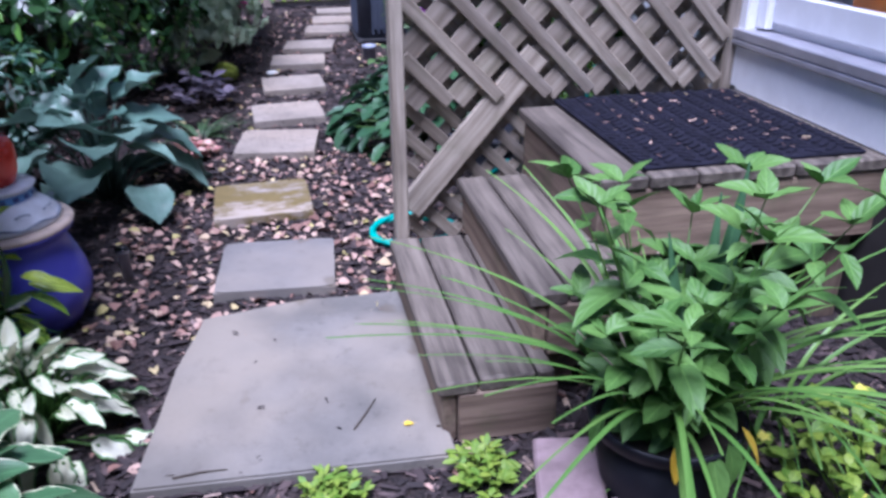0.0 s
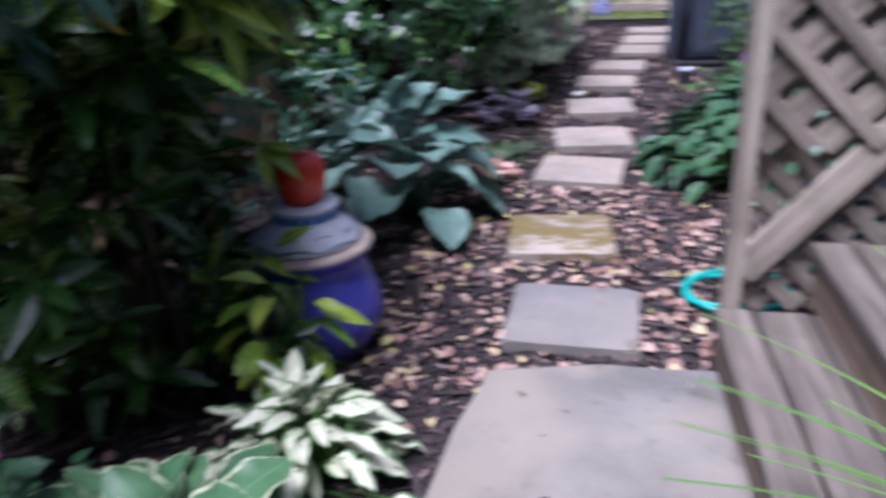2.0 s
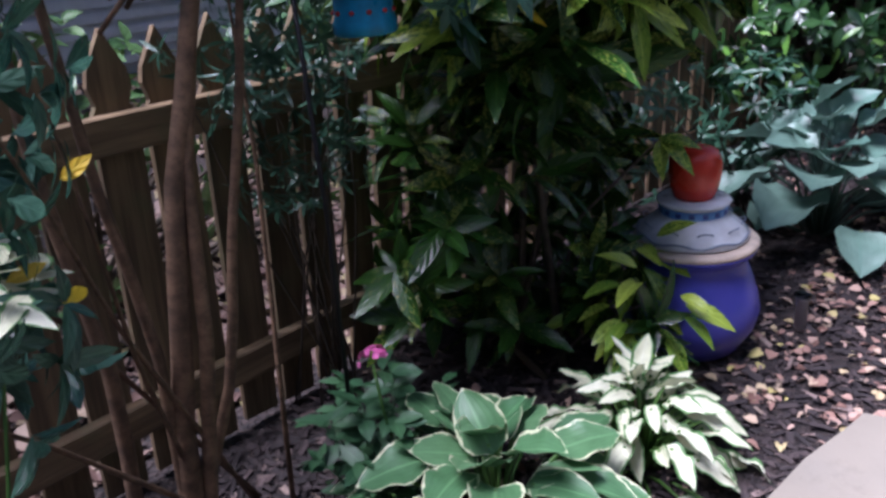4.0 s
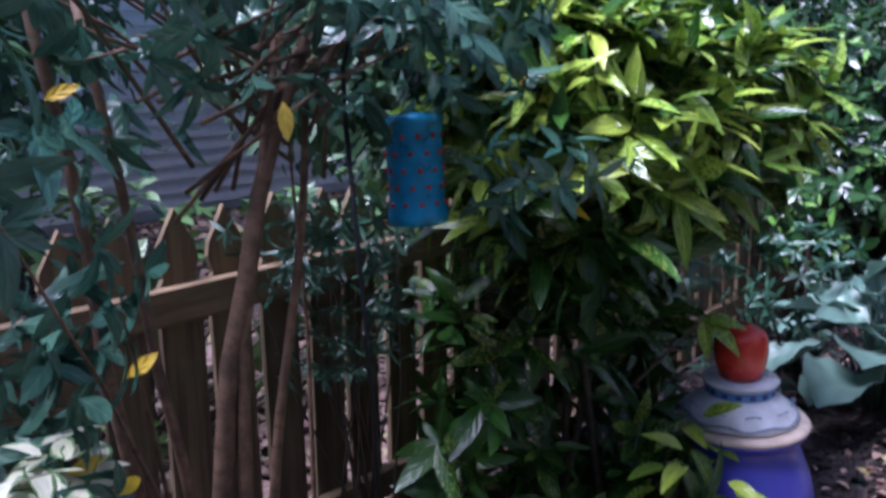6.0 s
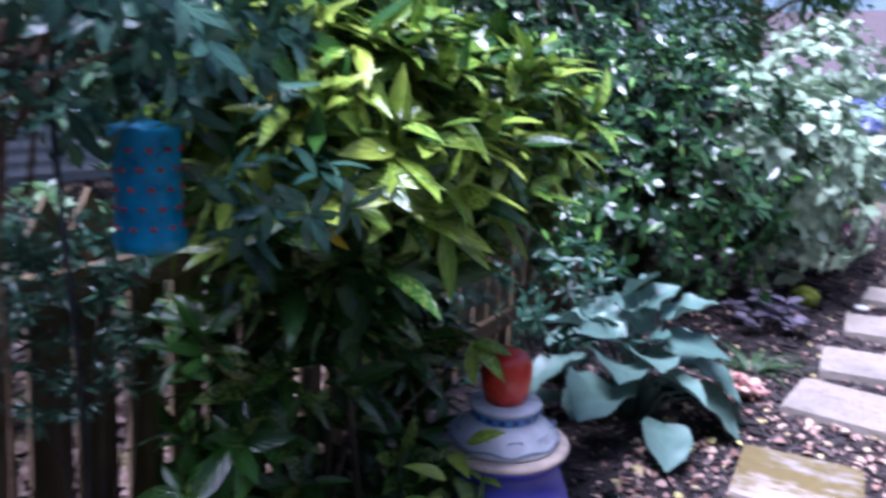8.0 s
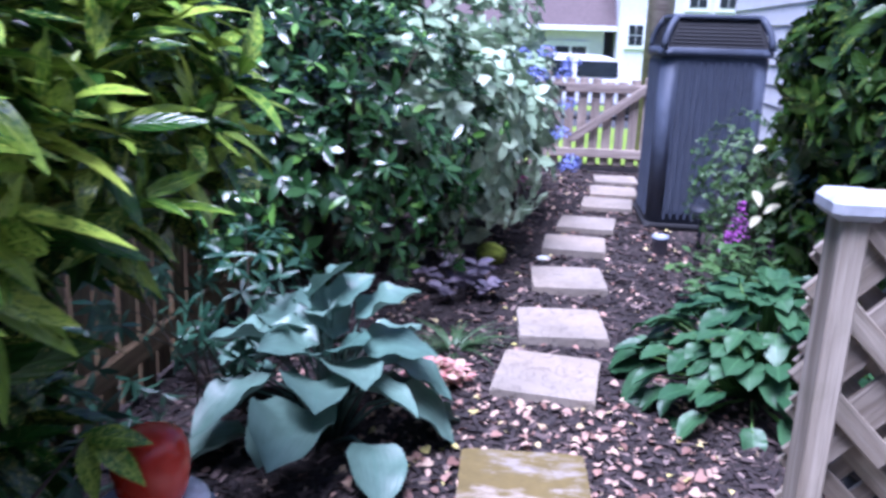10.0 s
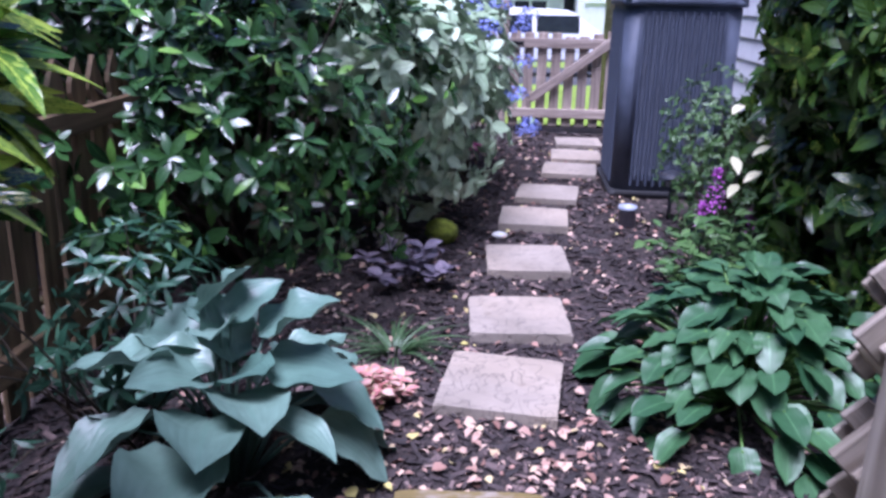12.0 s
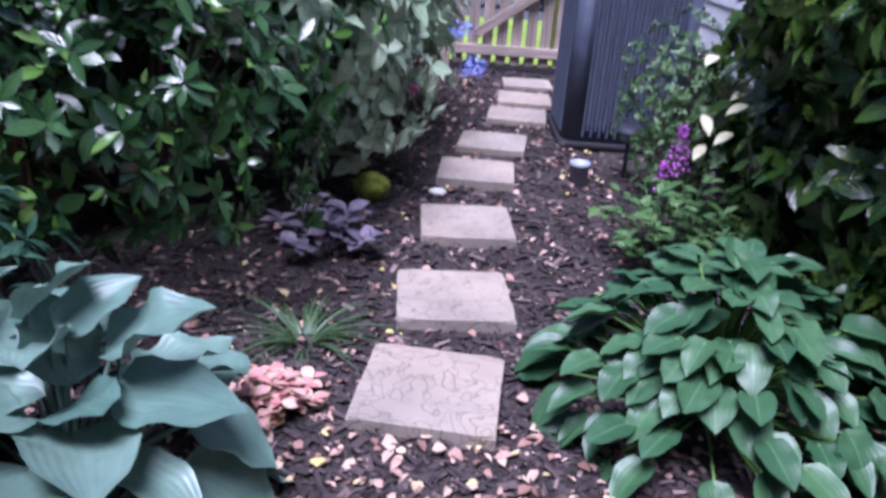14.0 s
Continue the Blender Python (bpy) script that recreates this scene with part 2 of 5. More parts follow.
M["tree_leaf"] = leafy("tree_leaf", (0.035, 0.1, 0.045), (0.11, 0.22, 0.09), 0.45, veins=3)
M["fresh_leaf"] = leafy("fresh_leaf", (0.055, 0.15, 0.025), (0.13, 0.26, 0.055), 0.55, veins=4)
M["strap_leaf"] = leafy("strap_leaf", (0.08, 0.2, 0.035), (0.16, 0.3, 0.06), 0.42, veins=0.0, dead=(0.55, 0.45, 0.1))
M["lime_leaf"] = leafy("lime_leaf", (0.1, 0.22, 0.02), (0.25, 0.34, 0.04), 0.5, veins=3)
M["heuchera"] = leafy("heuchera", (0.12, 0.11, 0.15), (0.27, 0.22, 0.27), 0.45, veins=4)
M["pink_leaf"] = leafy("pink_leaf", (0.5, 0.16, 0.17), (0.6, 0.38, 0.33), 0.5, margin=(0.4, 0.4, 0.2), edge=0.8, veins=4)
# cream colour puts sunlit glints onto a few laurel leaves
M["pale_leaf"] = leafy("pale_leaf", (0.5, 0.5, 0.3), (0.65, 0.62, 0.42), 0.4, veins=4)
M["dark_blade"] = leafy("dark_blade", (0.03, 0.07, 0.025), (0.07, 0.13, 0.05), 0.4, veins=0.0)


def mulch():
    m, nt, b = shader("mulch")
    co = nd(nt, "ShaderNodeTexCoord").outputs["Object"]
    n1, n2 = noise_tex(nt, co, 3.0, 5.0), noise_tex(nt, co, 55.0, 4.0)
    v = nd(nt, "ShaderNodeTexVoronoi", {"Vector": co, "Scale": 45.0, "Randomness": 1.0})
    c = mixc(nt, smooth(nt, n2, 0.35, 0.7), (0.012, 0.009, 0.009), (0.075, 0.052, 0.046))
    c = mixc(nt, mth(nt, "MULTIPLY", n1, 0.6), c, (0.03, 0.022, 0.02))
    paint(nt, b, c, 0.92)
    bump(nt, b, mth(nt, "ADD", n2, v.outputs["Distance"]), 1.0, 0.03)
    return m


def chip():
    m, nt, b = shader("chip")
    r = chance(nt)
    co = nd(nt, "ShaderNodeTexCoord").outputs["Object"]
    c = ramp(nt, r, [(0.0, (0.012, 0.009, 0.01)), (0.55, (0.036, 0.025, 0.026)), (0.8, (0.075, 0.052, 0.05)), (0.92, (0.16, 0.11, 0.1)), (0.98, (0.33, 0.24, 0.21)), (1.0, (0.45, 0.34, 0.22))])
    c = mixc(nt, mth(nt, "MULTIPLY", noise_tex(nt, co, 130.0), 0.7), c, (0.03, 0.022, 0.02))
    paint(nt, b, c, 0.8)
    return m


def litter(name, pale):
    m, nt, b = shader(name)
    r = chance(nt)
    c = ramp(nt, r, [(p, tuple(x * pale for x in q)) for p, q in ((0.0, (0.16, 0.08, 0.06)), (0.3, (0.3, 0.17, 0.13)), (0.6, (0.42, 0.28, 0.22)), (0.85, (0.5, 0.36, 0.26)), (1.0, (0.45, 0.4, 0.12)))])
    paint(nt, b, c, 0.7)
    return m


def stone(name, a, c, scratch=0.0, mossy=0.0, stain=0.5):
    """Cast concrete: sandy grain, stains, and for some etched lines or a coat of moss."""
    m, nt, b = shader(name)
    co = nd(nt, "ShaderNodeTexCoord").outputs["Object"]
    r = mth(nt, "MULTIPLY", nd(nt, "ShaderNodeObjectInfo").outputs["Random"], 19.0)
    n1, n2, n3 = noise_tex(nt, co, 4.0, 5.0, 0.6, r), noise_tex(nt, co, 160.0, 3.0, 0.6, r), noise_tex(nt, co, 22.0, 5.0, 0.7, r)
    col = mixc(nt, smooth(nt, n1, 0.3, 0.7), a, c)
    col = mixc(nt, mth(nt, "MULTIPLY", smooth(nt, n3, 0.5, 0.75), stain), col, tuple(x * 0.5 for x in a))
    col = mixc(nt, mth(nt, "MULTIPLY", n2, 0.35), col, tuple(x * 0.7 for x in a))
    big = noise_tex(nt, co, 1.7, 3.0, 0.5, r)
    col = mixc(nt, mth(nt, "MULTIPLY", smooth(nt, big, 0.42, 0.62), stain), col, tuple(x * f for x, f in zip(c, (1.25, 1.15, 1.0))))
    spot = noise_tex(nt, co, 9.0, 2.0, 0.4, mth(nt, "ADD", r, 5.0))
    col = mixc(nt, mth(nt, "MULTIPLY", smooth(nt, spot, 0.66, 0.74), 0.45), col, (0.1, 0.075, 0.045))
    h = mth(nt, "ADD", mth(nt, "MULTIPLY", n2, 0.25), n3)
    if scratch:
        warp = nd(nt, "ShaderNodeVectorMath", {0: co, 1: nd(nt, "ShaderNodeTexNoise", {"Vector": co, "Scale": 5.0, "W": r}, noise_dimensions="4D").outputs[1]}, operation="ADD").outputs[0]
        v = nd(nt, "ShaderNodeTexVoronoi", {"Vector": warp, "Scale": 8.0, "W": r}, feature="DISTANCE_TO_EDGE", voronoi_dimensions="4D").outputs["Distance"]
        ln = mth(nt, "SUBTRACT", 1.0, smooth(nt, v, 0.0, 0.035))
        col = mixc(nt, mth(nt, "MULTIPLY", ln, scratch), col, (0.1, 0.085, 0.075))
        h = mth(nt, "SUBTRACT", h, ln)
    if mossy:
        n4 = noise_tex(nt, nd(nt, "ShaderNodeMapping", {"Vector": co, "Scale": (6.0, 14.0, 10.0), "Rotation": (0, 0, 0.4)}).outputs[0], 1.0, 5.0, 0.65, r)
        col = mixc(nt, mth(nt, "MULTIPLY", smooth(nt, n4, 0.38, 0.55), mossy), col, mixc(nt, n3, (0.07, 0.052, 0.01), (0.2, 0.145, 0.04)))
    paint(nt, b, col, 0.85)
    bump(nt, b, h, 0.5, 0.006)
    return m


M["mulch"], M["chip"], M["litter"] = mulch(), chip(), litter("litter", 1.0)
# the same leaf colours at 0.36 of their value
M["litter_dark"] = litter("litter_dark", 0.36)
M["slab"] = stone("slab", (0.125, 0.118, 0.104), (0.22, 0.206, 0.182), stain=0.7)
M["paver_grey"] = stone("paver_grey", (0.16, 0.15, 0.138), (0.22, 0.206, 0.188))
M["paver_moss"] = stone("paver_moss", (0.25, 0.215, 0.18), (0.35, 0.31, 0.27), mossy=0.95)
M["paver_beige"] = stone("paver_beige", (0.23, 0.195, 0.157), (0.33, 0.283, 0.235), scratch=0.55, stain=0.3)


def glass():
    m, nt, b = shader("glass")
    paint(nt, b, (0.9, 0.93, 0.95), 0.03)
    b.inputs["Transmission Weight"].default_value = 1.0
    return m


M["glass"] = glass()

M["mat_rubber"].node_tree.nodes["Principled BSDF"].inputs["Specular IOR Level"].default_value = 0.15

# ---- building helpers ----
PLACE = {}


def thing(name, at, label, category, group="", kind="", turn=0.0):
    """An empty at the thing's base, to which its parts are bound."""
    ob = new(name)
    ob.empty_display_size = 0.05
    m = pose(at[0], at[1], at[2], 0, 0, turn)
    ob.matrix_world = m
    PLACE[ob] = m
    return tagged(ob, label, category, group, kind)


def part(name, shape, material=None, parent=None, label="", m=None):
    """One mesh object, of a bmesh or of mesh data that alike pieces share, at the world pose m."""
    if isinstance(shape, bmesh.types.BMesh):
        me = bpy.data.meshes.new(name)
        shape.to_mesh(me)
        shape.free()
    else:
        me = shape
    if material and not me.materials:
        me.materials.append(material)
    ob = new(name, me)
    m = m or Matrix()
    PLACE[ob] = m
    if parent:
        ob.parent = parent
        m = PLACE[parent].inverted() @ m
    ob.matrix_basis = m
    return tagged(ob, label) if label else ob


def single(name, shape, material, label, category, m=None, group="", kind=""):
    return tagged(part(name, shape, material, None, "", m), label, category, group, kind)


def mesh(name, bm, material=None, soft=False):
    me = bpy.data.meshes.new(name)
    if soft:
        for f in bm.faces:
            f.smooth = True
    bm.to_mesh(me)
    bm.free()
    if material:
        me.materials.append(material)
    return me


def box(x, y, z, bevel=0.004, bm=None, at=(0, 0, 0), turn=None):
    """A bevelled block of that size round a point."""
    bm = bm or bmesh.new()
    m = Matrix.Translation(at) @ (turn or Matrix()) @ Matrix.Diagonal((x, y, z, 1))
    vs = bmesh.ops.create_cube(bm, size=1.0, matrix=m)["verts"]
    if bevel:
        es = list({e for v in vs for e in v.link_edges})
        bmesh.ops.bevel(bm, geom=es, offset=min(bevel, x * 0.3, y * 0.3, z * 0.3), segments=1, affect="EDGES")
    return bm


def prism(points, z0, z1, bm=None, bevel=0.0):
    """An upright block over an outline."""
    bm = bm or bmesh.new()
    lo = [bm.verts.new((x, y, z0)) for x, y in points]
    hi = [bm.verts.new((x, y, z1)) for x, y in points]
    n = len(points)
    fs = [bm.faces.new(lo[::-1]), bm.faces.new(hi)] + [bm.faces.new((lo[i], lo[(i + 1) % n], hi[(i + 1) % n], hi[i])) for i in range(n)]
    if bevel:
        bmesh.ops.bevel(bm, geom=list(fs[1].edges), offset=bevel, segments=2, affect="EDGES")
    return bm


def lathe(profile, segs=32, bm=None):
    bm = bm or bmesh.new()
    rings = [[bm.verts.new((r * math.cos(2 * math.pi * i / segs), r * math.sin(2 * math.pi * i / segs), z)) for i in range(segs)] for r, z in profile]
    for a, b in zip(rings, rings[1:]):
        for i in range(segs):
            bm.faces.new((a[i], a[(i + 1) % segs], b[(i + 1) % segs], b[i]))
    bm.faces.new(rings[0][::-1])
    bm.faces.new(rings[-1])
    for f in bm.faces:
        f.smooth = len(f.verts) == 4
    return bm


def tube(points, radii, segs=8, bm=None):
    """A round, tapering tube along points."""
    bm = bm or bmesh.new()
    pts = [Vector(p) for p in points]
    rings = []
    for i, p in enumerate(pts):
        d = (pts[min(i + 1, len(pts) - 1)] - pts[max(i - 1, 0)]).normalized()
        s = d.orthogonal().normalized() if not rings else (side - d * side.dot(d)).normalized()
        side = s
        t = d.cross(s)
        r = radii[i] if isinstance(radii, (list, tuple)) else radii
        rings.append([bm.verts.new(p + r * (math.cos(a) * s + math.sin(a) * t)) for a in (2 * math.pi * k / segs for k in range(segs))])
    for a, b in zip(rings, rings[1:]):
        for k in range(segs):
            bm.faces.new((a[k], a[(k + 1) % segs], b[(k + 1) % segs], b[k])).smooth = True
    bm.faces.new(rings[0][::-1])
    bm.faces.new(rings[-1])
    return bm


BOARDS = {}


def board(name, a, b, width, thick, material, parent, up=(0, 0, 1), label="", bevel=0.004):
    """A board from a to b; width lies across, thick along up. Alike boards share a mesh."""
    a, b, up = Vector(a), Vector(b), Vector(up)
    x = (b - a).normalized()
    y = up.cross(x).normalized()
    z = x.cross(y)
    m = Matrix(((x.x, y.x, z.x, 0), (x.y, y.y, z.y, 0), (x.z, y.z, z.z, 0), (0, 0, 0, 1)))
    m.translation = (a + b) / 2
    key = (round((b - a).length, 3), width, thick, material.name, bevel)
    if key not in BOARDS:
        BOARDS[key] = mesh(name, box(key[0], width, thick, bevel), material)
    return part(name, BOARDS[key], None, parent, label, m)


def blade(outline, rows=6, cols=4, cup=0.25, droop=0.3, wave=0.0, name="leaf", material=None, twist=0.0):
    """A leaf of length 1 along y: outline(v) is its half width; cupped, drooping to its tip, waved along its edge."""
    vs, uvs, fs = [], [], []
    for i in range(rows + 1):
        v = i / rows
        w = max(outline(v), 0.004)
        for j in range(cols + 1):
            s = j / cols * 2 - 1
            x = s * w
            z = cup * w * s * s - droop * v * v + wave * abs(s) * math.sin(v * 14 + (s > 0) * 1.3) * w
            vs.append((x, v - 0.3 * droop * droop * v * v, z + twist * x * v))
            uvs.append((j / cols, v))
    k = cols + 1
    for i in range(rows):
        for j in range(cols):
            fs.append((i * k + j, i * k + j + 1, (i + 1) * k + j + 1, (i + 1) * k + j))
    return np.array(vs), fs, np.array(uvs)


def leaf_mesh(name, template, material):
    vs, fs, uvs = template
    me = bpy.data.meshes.new(name)
    me.from_pydata([tuple(v) for v in vs], [], fs)
    lay = me.uv_layers.new(name="UVMap")
    idx = np.array([i for f in fs for i in f])
    lay.data.foreach_set("uv", uvs[idx].astype(np.float32).ravel())
    me.polygons.foreach_set("use_smooth", [True] * len(fs))
    me.materials.append(material)
    return me


def many(name, template, mats, material):
    """One mesh that holds a leaf at each of the poses."""
    vs, fs, uvs = template
    A = np.array([np.array(m) for m in mats])
    h = np.concatenate([vs, np.ones((len(vs), 1))], 1)
    W = np.einsum("nij,vj->nvi", A, h)[:, :, :3].reshape(-1, 3)
    F = (np.array(fs)[None] + (np.arange(len(mats)) * len(vs))[:, None, None]).reshape(-1, len(fs[0]))
    me = bpy.data.meshes.new(name)
    me.from_pydata(W.tolist(), [], F.tolist())
    lay = me.uv_layers.new(name="UVMap")
    idx = np.array([i for f in fs for i in f])
    lay.data.foreach_set("uv", np.tile(uvs[idx], (len(mats), 1)).astype(np.float32).ravel())
    me.polygons.foreach_set("use_smooth", [True] * len(F))
    me.materials.append(material)
    return me


def leaf_pose(p, d, n, length, width=None):
    """Where a leaf sits: its foot at p, its blade along d, its face towards n."""
    y = Vector(d).normalized()
    x = y.cross(Vector(n))
    if x.length < 1e-3:
        x = y.orthogonal()
    x.normalize()
    z = x.cross(y)
    w = width or length
    m = Matrix(((x.x * w, y.x * length, z.x * length, p[0]), (x.y * w, y.y * length, z.y * length, p[1]), (x.z * w, y.z * length, z.z * length, p[2]), (0, 0, 0, 1)))
    return m


def lance(width, peak=0.45):
    return lambda v: width * math.sin(math.pi * min(1.0, v ** (math.log(0.5) / math.log(peak)))) ** 0.85


def heart(width):
    """Broad and rounded at the foot, widest before the middle, drawn out to a short tip."""
    return lambda v: 0.012 if v < 0.01 else width * math.sin(math.pi * min(1.0, 0.05 + 0.95 * v ** 0.78)) ** 0.62 * (1.0 if v < 0.85 else 1.0 - 0.55 * (v - 0.85) / 0.15)


def strap(width):
    return lambda v: width * (1 - v ** 3) * (0.7 + 0.3 * math.sin(math.pi * v))

# ---- ground ----
def spaced():
    """Grid lines, dense near by and wide far off."""
    far = [4.0 * 1.6 ** k for k in range(11)]
    return np.array([-f for f in far[::-1]] + list(np.arange(-3.0, 3.01, 0.12)) + far)


gx, gy = spaced(), spaced() + 4.5


def fall(y):
    """The land drops a little beyond the gate."""
    return -min(0.95, max(0.0, (y - 12.0) * 0.05))


gv = [(x, y, fall(y) + (0.012 * noise.noise((x * 2.3, y * 2.3, 0.0)) if abs(x) < 3.2 and abs(y - 4.5) < 3.2 else 0.0)) for y in gy for x in gx]
k = len(gx)
ground_mesh = bpy.data.meshes.new("ground")
ground_mesh.from_pydata(gv, [], [(i * k + j, i * k + j + 1, (i + 1) * k + j + 1, (i + 1) * k + j) for i in range(len(gy) - 1) for j in range(k - 1)])
single("ground", ground_mesh, M["mulch"], "dark brown bark mulch ground of the garden beds", "ground", kind="structure")


def flat(name, x0, y0, x1, y1, z, material, label, category):
    bm = bmesh.new()
    ys = [y0 + (y1 - y0) * i / 12 for i in range(13)]
    vs = [[bm.verts.new((x, q, fall(q) + z)) for q in ys] for x in (x0, x1)]
    for i in range(12):
        bm.faces.new((vs[0][i], vs[1][i], vs[1][i + 1], vs[0][i + 1]))
    return single(name, bm, material, label, category, kind="structure")


flat("lawn", -14.0, 11.0, 14.0, 17.0, 0.02, M["grass"], "bright yellow-green mown lawn beyond the gate", "lawn")
flat("road", -60.0, 17.0, 60.0, 25.0, 0.015, M["asphalt"], "grey asphalt street beyond the lawn", "road")
flat("far_lawn", -60.0, 25.0, 60.0, 31.0, 0.02, M["grass"], "green front lawn across the street", "lawn")

# ---- slab and stepping stones ----
SLAB = [(-0.71, 2.72), (0.03, 2.69), (0.01, 3.53), (-0.15, 3.52), (-0.3, 3.535), (-0.61, 3.47), (-0.625, 3.36), (-0.66, 3.2)]
single("concrete_slab", prism(SLAB, -0.03, 0.036, None, 0.006), M["slab"], "large worn grey concrete slab at the foot of the steps", "slab")


def stepping_stone(x, y, turn, size, material, label, top=0.04):
    bm = bmesh.new()
    n = 8
    h = size / 2
    pts = []
    for s in range(4):
        c, e = math.cos(s * math.pi / 2), math.sin(s * math.pi / 2)
        for i in range(n):
            u, v = -h + size * i / n, -h + random.uniform(-0.002, 0.002)
            pts.append((u * c - v * e, u * e + v * c))
    prism(pts, -0.03, top, bm, 0.007)
    single("stepping_stone", bm, material, label, "stepping stone", pose(x, y, 0, random.uniform(-0.8, 0.8), random.uniform(-0.8, 0.8), turn), "stepping stones of the garden path")


stepping_stone(-0.38, 3.81, -3, 0.4, M["paver_grey"], "plain grey concrete stepping stone next to the slab")
stepping_stone(-0.44, 4.47, 3, 0.4, M["paver_moss"], "stepping stone overgrown with brown-green moss")
for x, y, turn in ((-0.37, 5.3, -6), (-0.31, 5.9, 4), (-0.26, 6.64, 3), (-0.2, 7.42, -3), (-0.09, 8.04, -7), (0.11, 8.8, -6), (0.2, 9.36, -2), (0.27, 9.98, 0)):
    stepping_stone(x, y, turn, 0.405, M["paver_beige"], "pale beige stepping stone with etched lines in mulch")

# ---- wooden steps and porch ----
steps = thing("porch_steps", (0.2, 3.2, 0), "weathered grey wooden porch steps of plank treads", "steps")
for x0, top, y0, y1 in ((0.0, 0.18, 2.77, 3.62), (0.25, 0.345, 2.86, 3.71)):
    for i, (off, w) in enumerate(((0.0, 0.098), (0.105, 0.138), (0.25, 0.042))):
        xm = x0 + off + w / 2
        board("tread_board", (xm, y0 + 0.004 * i, top - 0.019), (xm, y1 - 0.008 * i, top - 0.019), w, 0.038, M["step_wood"], steps, bevel=0.006)
    board("riser", (x0 + 0.03, y0 + 0.012, top - 0.11), (x0 + 0.03, y1 - 0.02, top - 0.11), 0.035, 0.138, M["riser_wood"], steps)
    board("end_board", (x0 + 0.05, y0 + 0.02, top - 0.11), (x0 + 0.3, y0 + 0.02, top - 0.11), 0.035, 0.142, M["riser_wood"], steps)
    board("end_board", (x0 + 0.05, y1 - 0.03, top - 0.11), (x0 + 0.3, y1 - 0.03, top - 0.11), 0.035, 0.142, M["riser_wood"], steps)
for y in (2.84, 3.62):
    board("stringer", (0.3, y + 0.1, 0.09), (0.56, y + 0.1, 0.25), 0.035, 0.13, M["riser_wood"], steps)

porch = thing("porch_deck", (0.95, 3.5, 0), "weathered wooden porch deck before the white door", "porch")
for i in range(6):
    xm = 0.57 + i * 0.145
    board("deck_board", (xm, 3.08, 0.521), (xm, 3.79 + 0.1 * (xm - 0.09), 0.521), 0.139, 0.038, M["step_wood"], porch, bevel=0.006)
board("fascia", (0.525, 3.1, 0.4), (0.525, 3.79, 0.4), 0.035, 0.2, M["riser_wood"], porch)
board("fascia", (0.53, 3.105, 0.4), (1.38, 3.105, 0.4), 0.035, 0.2, M["riser_wood"], porch)
for x, y in ((0.58, 3.17), (1.3, 3.17), (0.6, 3.74), (1.3, 3.8)):
    board("post", (x, y, 0.0), (x, y, 0.5), 0.085, 0.085, M["riser_wood"], porch, up=(0, 1, 0))

bm = box(0.68, 0.76, 0.012, 0.005)
mat_thing = thing("door_mat", (0.98, 3.5, 0.54), "black ridged rubber door mat with scattered bits", "door mat")
part("backing", bm, M["mat_rubber"], mat_thing, m=pose(0.98, 3.5, 0.546))
rib = mesh("ridge", box(0.048, 0.016, 0.008, 0.003), M["mat_rubber"])
for i in range(11):
    for j in range(22):
        part("ridge", rib, None, mat_thing, m=pose(0.98 - 0.31 + 0.062 * i, 3.5 - 0.355 + 0.0335 * j + 0.012 * (i % 2), 0.554, 0, 0, 35 if i % 2 else -35))

# ---- lattice screen beside the porch ----
screen = thing("lattice_screen", (0.7, 3.87, 0), "weathered wooden lattice screen on a capped post", "lattice")
LX0, LX1, LTOP = 0.068, 1.34, 1.06


def ly(x):
    """The screen's line: it runs slightly askew to the steps."""
    return 3.83 + 0.1 * (x - 0.09)


board("post", (LX0 - 0.02, 3.665, 0.0), (LX0 - 0.02, 3.665, 1.09), 0.042, 0.075, M["lattice_wood"], screen, up=(0, 1, 0))
part("post_cap", box(0.085, 0.11, 0.04, 0.012), M["cap_paint"], screen, "white weathered cap", pose(LX0 - 0.02, 3.665, 1.11))
board("post", (0.585, ly(0.585) + 0.06, 0.0), (0.585, ly(0.585) + 0.06, LTOP), 0.085, 0.06, M["lattice_wood"], screen, up=(0, 1, 0))
board("post", (LX1, ly(LX1) + 0.01, 0.0), (LX1, ly(LX1) + 0.01, LTOP), 0.05, 0.06, M["lattice_wood"], screen, up=(0, 1, 0))
board("top_rail", (LX0 + 0.05, ly(LX0), LTOP + 0.02), (LX1 + 0.02, ly(LX1), LTOP + 0.02), 0.09, 0.04, M["lattice_wood"], screen)
board("brace", (LX0 + 0.028, ly(LX0) - 0.012, 0.2), (LX0 + 0.5, ly(LX0 + 0.5) - 0.012, 0.72), 0.022, 0.098, M["lattice_wood"], screen, up=(-0.7, 0, 0.7))


def slats(step, width, thick, off, lean, z_lo, z_hi, x_lo, x_hi, material):
    """Slats at 45 degrees, cut off at the panel's edges."""
    c = x_lo - (z_hi - z_lo) if lean > 0 else x_lo
    end = x_hi if lean > 0 else x_hi + (z_hi - z_lo)
    while c < end:
        a, b = (c, c + (z_hi - z_lo)) if lean > 0 else (c, c - (z_hi - z_lo))
        lo, hi = max(min(a, b), x_lo), min(max(a, b), x_hi)
        if hi - lo > 0.05:
            za = z_lo + (lo - c if lean > 0 else c - lo)
            zb = z_lo + (hi - c if lean > 0 else c - hi)
            board("slat", (lo, ly(lo) + off, za), (hi, ly(hi) + off, zb), thick, width, material, screen, up=(-0.7 * lean, 0, 0.7), bevel=0.002)
        c += step * random.uniform(0.94, 1.06)


